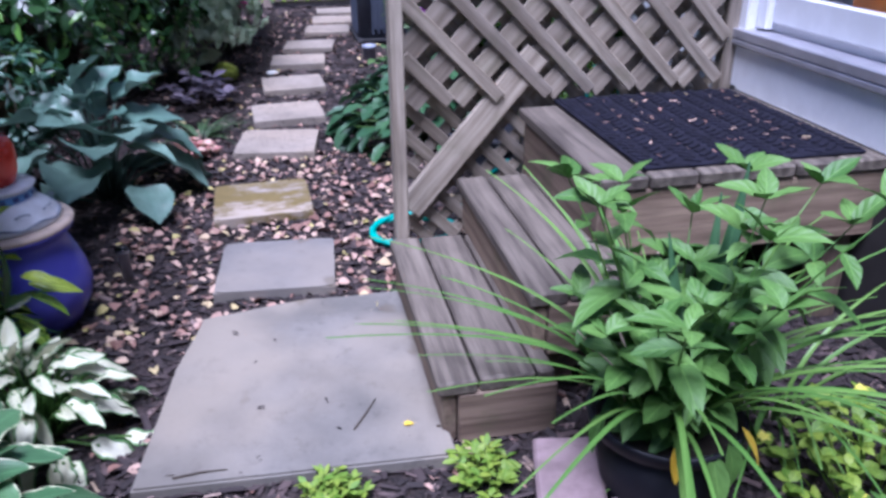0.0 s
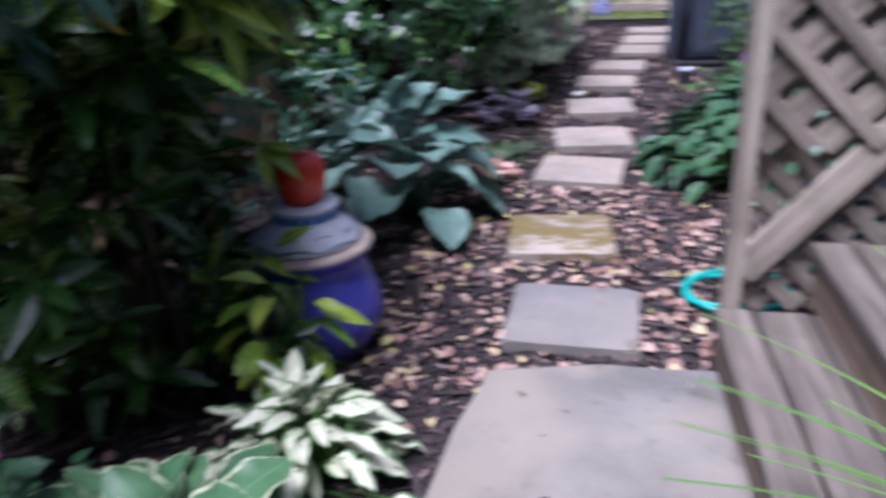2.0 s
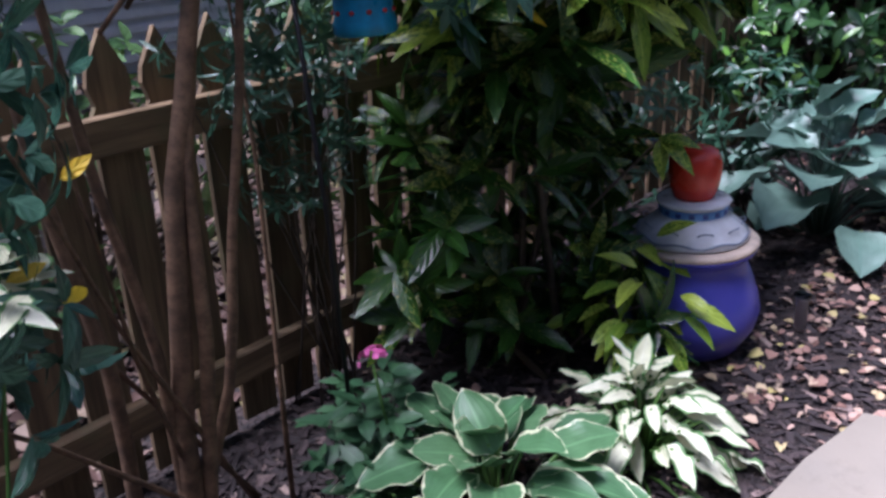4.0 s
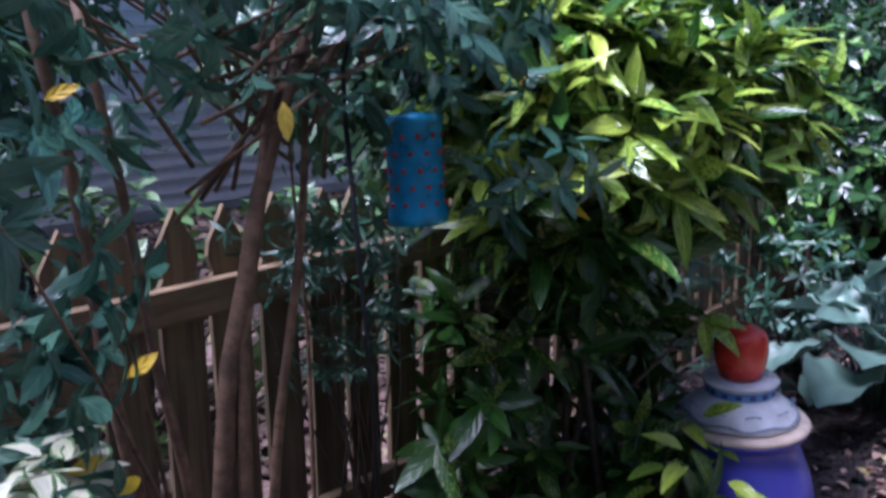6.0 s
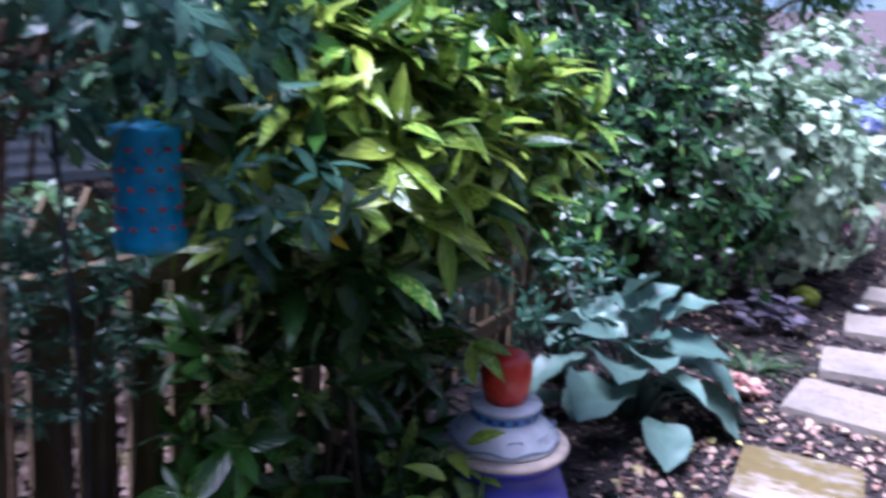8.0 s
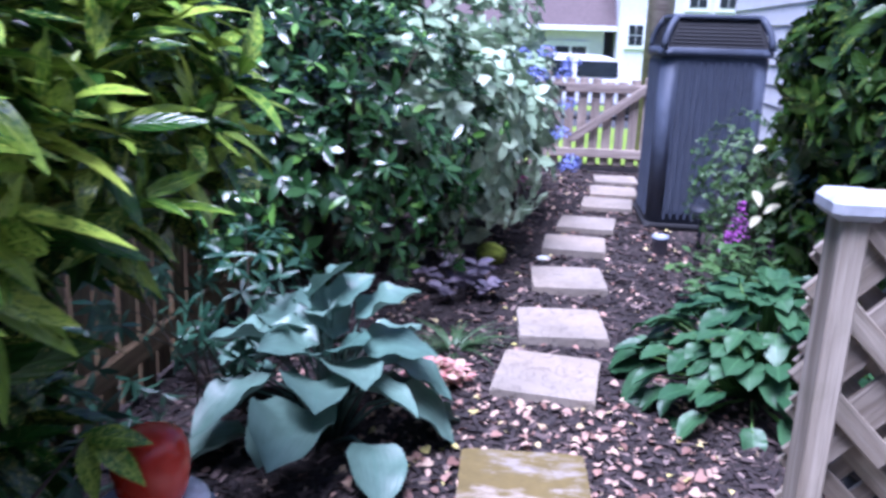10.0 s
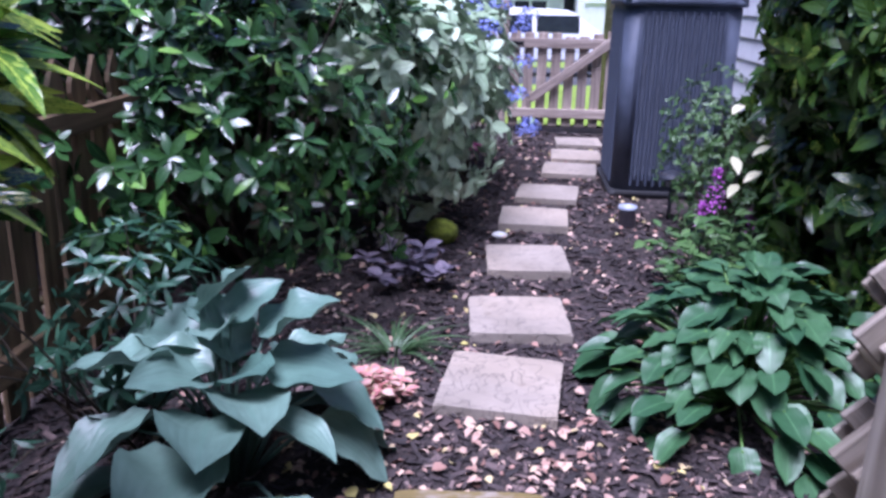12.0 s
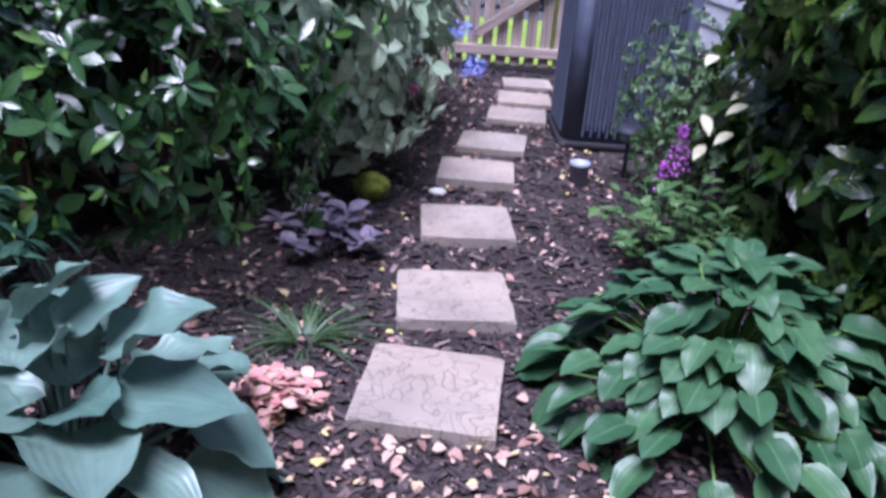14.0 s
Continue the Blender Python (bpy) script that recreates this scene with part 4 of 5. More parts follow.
# yellow leaves put brightness into low clusters that catch light by the urn
overhang = [leaf_mesh("leaf", blade(*t), M["aucuba_gold"]) for t in L3(0.2, 0.45, 0.25, 0.3, 6, 4)[:2]]
for p, d, q in (((-1.2, 3.5, 0.66), (0.7, -0.1, -0.25), 0.13), ((-1.2, 3.5, 0.66), (0.3, -0.5, -0.5), 0.11), ((-1.21, 3.5, 0.66), (0.9, 0.2, 0.05), 0.12), ((-1.18, 3.42, 0.36), (0.8, 0.1, -0.2), 0.13), ((-1.18, 3.4, 0.32), (0.7, -0.3, -0.5), 0.12), ((-1.2, 3.4, 0.38), (0.5, -0.5, 0.3), 0.12), ((-1.2, 3.36, 0.3), (0.2, -0.8, -0.3), 0.13), ((-1.22, 3.34, 0.34), (-0.5, -0.6, 0.0), 0.12), ((-1.14, 3.36, 0.22), (0.8, -0.1, -0.2), 0.11), ((-1.24, 3.3, 0.26), (-0.2, -0.8, -0.4), 0.12), ((-1.15, 3.4, 0.42), (0.6, 0.1, 0.5), 0.11), ((-1.3, 3.25, 0.2), (-0.4, -0.7, 0.1), 0.12)):
    part("leaf", random.choice(overhang), None, laurel, m=leaf_pose(p, d, (0.1, -0.5, 1), q))
for i in range(24):
    u = unit()
    p = Vector((-1.12 + 0.1 * u.x, 3.3 + 0.1 * u.y, 0.27 + 0.1 * u.z))
    part("leaf", random.choice(overhang), None, laurel, m=leaf_pose(p, Vector((u.x, u.y - 0.3, 0.5 * u.z - 0.05)), Vector((0.1, -0.4, 1)) + unit() * 0.3, rnd(0.09, 0.14)))
part("branch", tube([(-1.4, 3.22, 0.0), (-1.28, 3.28, 0.16), (-1.12, 3.3, 0.27)], [0.007, 0.005, 0.003], 6), M["twig"], laurel)
part("branch", tube([(-1.42, 3.25, 0.1), (-1.36, 3.35, 0.45), (-1.2, 3.5, 0.66)], [0.008, 0.006, 0.003], 6), M["twig"], laurel)
# big dark shrub along the path
shrub("rhododendron", (-1.7, 6.5), [((-1.6, 6.2, 0.8), (0.85, 1.0, 0.72)), ((-1.5, 7.05, 0.85), (0.55, 0.85, 0.7)), ((-2.4, 6.8, 1.25), (0.9, 1.3, 0.85))], 2700, L3(0.19, 0.5, 0.2, 0.15), M["rhodo"], "large dense shrub with glossy dark green leaves", 0.088, 7, 300, stems=80, fill=0.25, thick=0.016, other=M["rhodo_young"], share=0.13, lowest=0.3, lift=0.6)
hyd = shrub("hydrangea", (-0.7, 8.3), [((-0.84, 7.5, 0.58), (0.44, 0.85, 0.52)), ((-0.82, 8.5, 0.9), (0.46, 0.8, 0.5)), ((-0.98, 7.0, 0.95), (0.42, 0.7, 0.42)), ((-0.95, 8.6, 1.42), (0.42, 0.7, 0.4)), ((-1.15, 6.7, 1.1), (0.35, 0.45, 0.35))], 1150, L3(0.32, 0.4, 0.2, 0.25), M["hydrangea"], "leafy hydrangea with blue flower heads at the path", 0.1, 5, 120, stems=24, lowest=0.16)


def flower_head(name, parent, at, r, petals, material, label, stretch=1.0, m_size=0.016):
    mats = []
    for _ in range(petals):
        u = unit()
        u.z = abs(u.z) if stretch == 1 else u.z
        p = Vector(at) + Vector((u.x * r, u.y * r, u.z * r * stretch))
        mats.append(leaf_pose(p, u.orthogonal() + unit() * 0.4, u, m_size * rnd(0.8, 1.3)))
    return part(name, many(name, blade(lance(0.45), 2, 2, 0.1, 0.1), mats, material), None, parent, label)


for x, y, z in ((-0.43, 7.8, 0.7), (-0.34, 7.9, 0.5), (-0.38, 8.3, 0.85), (-0.72, 7.9, 1.2), (-0.34, 8.2, 0.42), (-0.55, 8.2, 1.22), (-0.4, 8.75, 1.05), (-0.6, 7.4, 1.1), (-0.36, 8.5, 1.15)):
    flower_head("flower_head", hyd, (x + 0.09, y - 0.1, z), 0.08, 120, M["petal_blue"], "pale blue flower head")
flower_head("flower_head", hyd, (-0.56, 7.25, 0.47), 0.035, 40, M["petal_pink"], "small pink flower head")

# hostas
hosta("blue_hosta", (-1.12, 4.72), 34, 0.265, 0.38, M["hosta_blue"], "large blue-green hosta with broad ribbed leaves", 0.33, 0.47, 0.2, 0.95, 0.6, 0.14, 0.3, 0.36)
hosta("green_hosta", (0.44, 5.33), 210, 0.152, 0.34, M["hosta_green"], "mounded green hosta with heart-shaped leaves over the path", 0.5, 0.47, 0.3, 0.45, 0.78, jitter=0.28)
hosta("edged_hosta", (-1.08, 2.58), 60, 0.15, 0.32, M["hosta_edged"], "hosta with green leaves edged in cream", 0.28, 0.3, 0.18, 1.1, 0.6, jitter=0.4)
hosta("white_hosta", (-0.98, 3.0), 90, 0.12, 0.2, M["hosta_white"], "hosta with narrow white leaves edged in green", 0.22, 0.24, 0.35, 1.0, 0.7, 0.3, 1.0, 0.5)
# shrub with slender stems at the fence
nand = shrub("nandina", (-1.55, 2.32), [((-1.5, 2.25, 1.52), (0.3, 0.65, 0.28)), ((-1.3, 1.72, 1.15), (0.28, 0.28, 0.42)), ((-1.36, 2.66, 1.4), (0.2, 0.32, 0.15), 1.3), ((-1.62, 2.5, 1.6), (0.2, 0.5, 0.2), 0.7), ((-1.35, 1.82, 0.8), (0.2, 0.2, 0.2), 1.0), ((-1.18, 2.78, 1.14), (0.1, 0.15, 0.09), 1.2)], 440, L3(0.17, 0.45, 0.15, 0.3), M["nandina"], "tall shrub with bare brown stems and narrow dark leaves", 0.075, 6, 240, stems=5, sag=0.35, lift=0.1, stem_m=M["bark"], thick=0.007)
for a, b, c, r in (((-1.52, 2.15, 0), (-1.48, 2.14, 0.8), (-1.5, 2.48, 1.42), 0.023), ((-1.5, 2.19, 0), (-1.47, 2.22, 0.85), (-1.52, 2.44, 1.45), 0.015), ((-1.51, 2.12, 0), (-1.48, 2.35, 0.6), (-1.5, 2.47, 1.3), 0.012), ((-1.52, 2.16, 0), (-1.5, 2.14, 0.8), (-1.5, 2.06, 1.5), 0.012), ((-1.55, 2.07, 0), (-1.5, 2.06, 0.8), (-1.55, 2.0, 1.6), 0.015), ((-1.5, 2.42, 1.3), (-1.5, 2.52, 1.4), (-1.46, 2.66, 1.47), 0.01)):
    pts = [Vector(a) * (1 - t) ** 2 + Vector(b) * 2 * t * (1 - t) + Vector(c) * t * t + Vector((noise.noise((t * 4, r * 90, 1)), noise.noise((t * 4, r * 90, 7)), 0)) * 0.025 for t in [i / 9 for i in range(10)]]
    part("stem", tube(pts, [r * (1.1 - 0.5 * i / 9) for i in range(10)], 9), M["bark"], nand)
for i in range(26):
    a = Vector((-1.53 + rnd(-0.06, 0.06), 2.42 + rnd(-0.25, 0.1), rnd(1.1, 1.4)))
    b = Vector((-1.45 + rnd(-0.25, 0.25), 2.25 + rnd(-0.6, 0.8), rnd(1.35, 1.75)))
    part("twig", tube([a, a.lerp(b, 0.5) + Vector((0, 0, 0.04)), b], [0.005, 0.004, 0.0015], 5), M["bark"], nand)
gold = leaf_mesh("gold_leaf", blade(lance(0.2), 5, 2, 0.2, 0.2), M["gold_leaf"])
for p, d in (((-1.05, 2.13, 1.31), (0.05, 0.02, -1)), ((-1.35, 1.95, 1.33), (0.3, 0.6, 0.3)), ((-1.2, 1.95, 0.97), (0.2, 0.6, 0.4)), ((-1.2, 1.86, 0.87), (0.2, 0.9, 0.2)), ((-1.4, 2.1, 1.62), (0.0, 0.2, -1)), ((-1.35, 2.85, 1.6), (0.2, 0.3, -0.9))):
    part("gold_leaf", gold, None, nand, "yellowed narrow leaf", leaf_pose(p, d, (1, -0.5, 0.3), 0.05))
khaki = [leaf_pose((-1.36 + rnd(-0.05, 0.05), 2.2 + i * 0.021 + rnd(-0.02, 0.02), 1.56 + rnd(-0.03, 0.02)), (rnd(-0.3, 0.6), rnd(-1.0, 1.0), rnd(-0.8, -0.1)), (0.5, 0, 1), 0.06) for i in range(42)]
tagged(part("pale_leaf", many("pale_leaf", blade(lance(0.22), 4, 2, 0.2, 0.3), khaki, M["khaki_leaf"]), None, nand, "pale olive drooping leaf spray"), kind="stuff")
# grey-green sprays hanging over the fence
shrub("creeper", (-1.8, 2.75), [((-1.74, 2.72, 0.82), (0.12, 0.2, 0.22)), ((-1.72, 2.66, 1.0), (0.12, 0.26, 0.1))], 150, L3(0.1, 0.45, 0.1, 0.3, 4), M["spray_leaf"], "fine-leaved trailing shrub draped over the fence", 0.05, 7, 60, stems=16, sag=0.5, lift=-0.2, thick=0.004)
# fern-like low shrub behind the blue hosta
shrub("fern_shrub", (-1.55, 4.9), [((-1.5, 4.95, 0.35), (0.35, 0.35, 0.3)), ((-1.65, 4.3, 0.5), (0.22, 0.4, 0.4), 0.6)], 140, L3(0.13, 0.45, 0.15, 0.3, 4), M["spray_leaf"], "low ferny shrub with narrow leaves", 0.07, 7, 100, stems=16, sag=0.3, thick=0.005)
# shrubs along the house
shrub("house_laurel", (1.15, 5.9), [((1.06, 6.1, 1.25), (0.36, 0.75, 0.5), 2.0), ((1.1, 5.35, 1.15), (0.3, 0.5, 0.5), 1.5), ((1.1, 6.85, 0.8), (0.27, 0.35, 0.65), 0.9), ((1.2, 5.8, 1.8), (0.34, 1.1, 0.35), 1.2), ((1.08, 6.0, 0.5), (0.27, 0.9, 0.5), 1.6), ((1.1, 5.1, 0.5), (0.25, 0.5, 0.45), 1.2)], 2100, L3(0.2, 0.45, 0.2, 0.22, 5, 2), M["laurel_olive_shaded"], "tall laurel with spotted leaves against the house wall", 0.12, 7, 280, lift=0.3, sag=0.25)
# pale leaves painted as glints of sun on the laurel
pale = leaf_mesh("pale_leaf", blade(lance(0.22), 5, 2, 0.2, 0.25), M["pale_leaf"])
hl = bpy.data.objects["house_laurel"]
for p in ((0.68, 6.6, 0.6), (0.84, 6.55, 0.66), (0.82, 6.6, 0.53), (0.9, 6.7, 0.7), (0.74, 6.75, 0.82), (0.95, 6.5, 0.45), (0.78, 6.8, 0.42)):
    part("pale_leaf", pale, None, hl, "cream leaf standing for a sunlit glint", leaf_pose(p, (rnd(-1, 0.2), -0.5, rnd(-0.3, 0.3)), (0, -0.2, 1), 0.12))
shrub("azalea", (0.85, 7.2), [((0.76, 7.25, 0.5), (0.3, 0.3, 0.45)), ((1.02, 7.0, 0.35), (0.3, 0.35, 0.32))], 900, L3(0.2, 0.5, 0.2, 0.2, 3), M["azalea"], "fine-leaved azalea before the cooling unit", 0.035, 6, 200, stems=36, thick=0.005, fill=0.6)
# trees beyond the fence
def tree(at, height, crown, count, leaf, label):
    ob = thing("tree", (*at, 0), label, "tree")
    top = Vector((at[0], at[1], height))
    bm = tube([(at[0], at[1], -0.05), (at[0] + 0.05, at[1], height * 0.4), (at[0] - 0.04, at[1] + 0.05, height * 0.75), tuple(top)], [0.13, 0.1, 0.075, 0.03], 10)
    part("trunk", bm, M["bark"], ob)
    mats = []
    for i in range(16):
        u = unit()
        c = Vector((at[0] + u.x * crown[0] * 0.65, at[1] + u.y * crown[1] * 0.65, crown[3] + u.z * crown[2] * 0.65))
        start = Vector((at[0], at[1], max(0.4, min(height * 0.85, c.z - 0.5))))
        part("limb", tube([start, start.lerp(c, 0.5) + Vector((0, 0, 0.1)), c], [0.045, 0.03, 0.01], 6), M["bark"], ob)
        r = rnd(0.35, 0.5)
        for _ in range(count // 16):
            v = unit()
            p = c + Vector((v.x * crown[0], v.y * crown[1], v.z * crown[2])) * r * rnd(0.5, 1.05)
            if p.z > 0.05:
                mats.append(leaf_pose(p, v + unit() * 0.8 - Vector((0, 0, 0.4)), v + Vector((0, 0, 0.8)), leaf * rnd(0.7, 1.25)))
    tagged(part("crown", many("crown", blade(lance(0.24), 3, 2, 0.2, 0.25), mats, M["tree_leaf"]), None, ob), kind="stuff")
    return ob


tree((-4.3, 1.5), 3.4, (1.4, 1.6, 1.5, 2.0), 6000, 0.12, "leafy dark green tree behind the fence")
tree((-4.2, 5.4), 3.6, (1.4, 1.8, 1.6, 2.0), 9000, 0.13, "leafy dark green tree behind the fence")
tree((-3.6, 7.6), 3.8, (1.5, 1.8, 1.7, 2.0), 9000, 0.13, "leafy dark green tree behind the fence")
tree((-4.4, 10.6), 4.0, (2.0, 1.8, 1.8, 2.2), 9000, 0.14, "leafy dark green tree behind the fence")
tree((-4.6, -1.2), 3.6, (1.6, 1.7, 1.6, 2.2), 3600, 0.12, "leafy dark green tree behind the fence")
tree((-2.4, 13.5), 4.5, (1.6, 1.5, 1.7, 2.9), 7000, 0.14, "leafy tree beyond the side fence")
tree((-6.9, 2.2), 4.2, (1.6, 2.2, 1.9, 2.4), 7000, 0.16, "leafy dark green tree behind the fence")
tree((-6.6, 7.2), 4.4, (1.7, 2.4, 2.1, 2.4), 7000, 0.16, "leafy dark green tree behind the fence")
# unseen trees, added to block low side light and darken the undersides
for x, y, h in ((-3.2, -3.4, 4.6), (-0.9, -4.2, 5.0), (0.9, -4.4, 4.4)):
    tree((x, y), h, (1.5, 1.3, 1.9, 2.4), 5000, 0.16, "unseen leafy tree added to block low light")
shrub("neighbour_shrub", (-3.0, 2.6), [((-2.9, 2.4, 0.6), (0.5, 0.8, 0.5)), ((-3.0, 3.8, 0.55), (0.5, 0.8, 0.45)), ((-3.0, 5.2, 0.9), (0.5, 0.9, 0.8))], 420, L3(0.24, 0.45, 0.2, 0.25, 3), M["azalea"], "green shrub behind the picket fence", 0.085, 6, 60, stems=24)

# ---- stacked pots beside the path ----
UX, UY = -1.14, 3.6
urn = single("blue_urn", lathe([(0.1, 0.0), (0.15, 0.025), (0.188, 0.09), (0.2, 0.145), (0.19, 0.2), (0.168, 0.26), (0.152, 0.3), (0.156, 0.318), (0.178, 0.33), (0.184, 0.342), (0.17, 0.346)], 48), M["blue_glaze"], "glossy cobalt-blue ceramic urn standing on mulch", "urn", pose(UX, UY, 0))
part("rim", lathe([(0.135, 0.342), (0.183, 0.343), (0.186, 0.352), (0.178, 0.36), (0.14, 0.362)], 48), M["rim_clay"], urn, "worn bare clay rim", pose(UX, UY, 0))
bowl = single("painted_bowl", lathe([(0.15, 0.362), (0.158, 0.368), (0.152, 0.38), (0.132, 0.402), (0.108, 0.422), (0.094, 0.431), (0.092, 0.46), (0.1, 0.465), (0.104, 0.471), (0.098, 0.476), (0.05, 0.476)], 48), M["pot_white"], "white painted bowl turned upside down on the urn", "bowl", pose(UX, UY, 0))
part("band", lathe([(0.0935, 0.434), (0.0945, 0.436), (0.0945, 0.456), (0.0935, 0.458)], 48), M["band_blue"], bowl, "blue painted band", pose(UX, UY, 0))
sq = mesh("painted_square", box(0.016, 0.004, 0.014, 0.001), M["band_dark"])
for i in range(16):
    a = i * 2 * math.pi / 16
    part("painted_square", sq, None, bowl, m=pose(UX, UY, 0.446) @ pose(0, 0, 0, 0, 0, math.degrees(a)) @ pose(0, -0.0945, 0))
wv = [(0.1535 * math.cos(a), 0.1535 * math.sin(a), 0.379 + 0.005 * math.sin(8 * a)) for a in [i * 2 * math.pi / 96 for i in range(97)]]
part("painted_line", tube(wv, 0.0035, 5), M["motif_grey"], bowl, "wavy grey painted line", pose(UX, UY, 0))
for i in range(9):
    a = i * 2 * math.pi / 9
    ring = [(0.02 * math.cos(t), 0.0, 0.016 * math.sin(t)) for t in [j * 2 * math.pi / 16 for j in range(17)]]
    part("painted_motif", tube(ring, 0.0022, 4), M["motif_grey"], bowl, m=pose(UX, UY, 0.404) @ pose(0, 0, 0, 0, 0, math.degrees(a)) @ pose(0, -0.131, 0, 48))
single("red_pot", lathe([(0.05, 0.476), (0.057, 0.481), (0.067, 0.515), (0.073, 0.555), (0.071, 0.588), (0.061, 0.612), (0.04, 0.623), (0.01, 0.625)], 40), M["red_glaze"], "small glossy red pot turned over on the bowl", "pot", pose(UX, UY, 0))
stake = thing("solar_stake", (-0.9, 3.88, 0), "small clear garden stake light in the mulch", "garden light")
part("tube", lathe([(0.018, 0.0), (0.018, 0.1), (0.022, 0.102), (0.022, 0.112)], 16), M["sill_metal"], stake, m=pose(-0.9, 3.88, 0))
part("cap", lathe([(0.026, 0.112), (0.026, 0.12), (0.01, 0.126)], 16), M["glass"], stake, m=pose(-0.9, 3.88, 0))

# ---- hanging lantern on its hook ----
hook = thing("shepherd_hook", (-1.42, 2.52, 0), "thin black iron hook pole in the bed", "hook")
crook = [(-1.42, 2.5, 0), (-1.4, 2.5, 0.7), (-1.4, 2.487, 1.25), (-1.4, 2.49, 1.36), (-1.4, 2.515, 1.425), (-1.4, 2.555, 1.45), (-1.4, 2.6, 1.435), (-1.4, 2.632, 1.39), (-1.4, 2.645, 1.34), (-1.4, 2.658, 1.322), (-1.4, 2.676, 1.328), (-1.4, 2.688, 1.365)]
part("pole", tube(crook[:3], 0.005, 8), M["iron_black"], hook)
part("crook", tube(crook[2:], 0.0045, 8), M["iron_black"], hook)
lan = thing("hanging_lantern", (-1.4, 2.655, 1.03), "turquoise blue glass lantern with red beads on a hook", "lantern")
part("wire", tube([(-1.4, 2.62, 1.262), (-1.4, 2.64, 1.3), (-1.4, 2.658, 1.324), (-1.4, 2.674, 1.3), (-1.4, 2.69, 1.262)], 0.0018, 5), M["iron_black"], lan)
part("jar", lathe([(0.054, 1.045), (0.062, 1.05), (0.063, 1.07), (0.058, 1.085), (0.058, 1.24), (0.062, 1.255), (0.06, 1.265), (0.02, 1.272)], 40), M["feeder_blue"], lan, m=pose(-1.4, 2.655, 0))
bead = mesh("bead", lathe([(0.001, -0.005), (0.0045, -0.003), (0.006, 0), (0.0045, 0.003), (0.001, 0.005)], 8), M["bead_red"])
for i in range(5):
    for j in range(11):
        a = (j + 0.5 * (i % 2)) * 2 * math.pi / 11
        part("bead", bead, None, lan, m=pose(-1.4 + 0.059 * math.cos(a), 2.655 + 0.059 * math.sin(a), 1.09 + i * 0.034))

# ---- hose ----
hose = []
for i in range(90):
    a = i * 0.22
    r = 0.16 + 0.012 * math.sin(i * 0.7)
    hose.append((0.14 + r * math.cos(a), 4.04 + r * 0.85 * math.sin(a), 0.016 + 0.006 * (i // 28) + 0.004 * math.sin(i)))
hose += [(0.3, 4.15, 0.03), (0.4, 4.1, 0.1), (0.46, 4.06, 0.22), (0.52, 4.03, 0.28), (0.6, 4.05, 0.22), (0.8, 4.1, 0.3), (0.86, 4.06, 0.6), (0.9, 4.08, 0.7), (1.0, 4.12, 0.5), (1.1, 4.2, 0.05), (1.2, 4.4, 0.015)]
single("garden_hose", tube(hose, 0.0095, 8), M["hose_teal"], "coiled teal garden hose behind the steps", "hose")

# ---- potted plant at the steps ----
PX, PY = 0.45, 2.52
pot = thing("black_pot", (PX, PY, 0), "black plastic plant pot beside the steps", "pot")
part("body", lathe([(0.12, 0.0), (0.125, 0.01), (0.149, 0.198), (0.14, 0.198), (0.03, 0.19)], 36), M["pot_black"], pot, m=pose(PX, PY, 0))
part("rim", lathe([(0.15, 0.196), (0.166, 0.198), (0.169, 0.222), (0.165, 0.228), (0.157, 0.226), (0.15, 0.2)], 36), M["pot_black"], pot, m=pose(PX, PY, 0))
part("soil", lathe([(0.147, 0.188), (0.147, 0.2), (0.1, 0.206), (0.03, 0.204)], 24), M["soil"], pot, "dark potting soil", pose(PX, PY, 0))
pp = thing("potted_plant", (PX, PY, 0.19), "lush potted plant of broad leaves and arching straps", "plant")
broad = [leaf_mesh("leaf", blade(lance(0.24, 0.42), 6, 4, 0.25, d, 0.08, twist=w), M["fresh_leaf"]) for d, w in ((0.2, 0.15), (0.4, -0.25), (0.1, 0.25), (0.5, 0.1))]
for i in range(26):
    a = i * 2.4
    lean = 0.1 + 0.55 * rnd(0, 1) ** 1.5
    h = rnd(0.26, 0.56)
    o = Vector((math.cos(a), math.sin(a), 0))
    pts = [Vector((PX, PY, 0.19)) + o * 0.06 + o * lean * h * (t ** 1.5) + Vector((0, 0, h * t)) for t in [j / 6 for j in range(7)]]
    part("stem", tube([tuple(p) for p in pts], [0.0045 - 0.0005 * j for j in range(7)], 6), M["strap_leaf"], pp)
    for t in range(1, 7):
        for k in range(4 if t == 6 else 2):
            b = a + t * 1.57 + k * (6.28 / (4 if t == 6 else 2)) + rnd(-0.4, 0.4)
            d = Vector((math.cos(b), math.sin(b), rnd(0.5, 1.4) if t == 6 else rnd(-0.35, 0.5)))
            part("leaf", random.choice(broad), None, pp, m=leaf_pose(pts[t], d, Vector((0, 0, 1)) + unit() * 0.35, rnd(0.075, 0.125) * (1.1 if t < 5 else 0.8)))
straps = [leaf_mesh("strap_leaf", blade(strap(w), 14, 2, 0.6, dr), M["strap_leaf"]) for w, dr in ((0.013, 1.0), (0.012, 1.25), (0.016, 0.8), (0.013, 1.5))]
for i in range(54):
    a = i * 2.4 + rnd(-0.4, 0.4)
    d = Vector((math.cos(a), math.sin(a), rnd(3.5, 10.0)))
    n = Vector((-math.cos(a), -math.sin(a), 0.45))
    part("strap_leaf", random.choice(straps), None, pp, m=leaf_pose((PX + 0.09 * math.cos(a), PY + 0.09 * math.sin(a), 0.19), d, n, rnd(0.38, 0.62)))
sword = leaf_mesh("sword_leaf", blade(strap(0.05), 8, 2, 0.5, 0.08), M["hosta_green"])
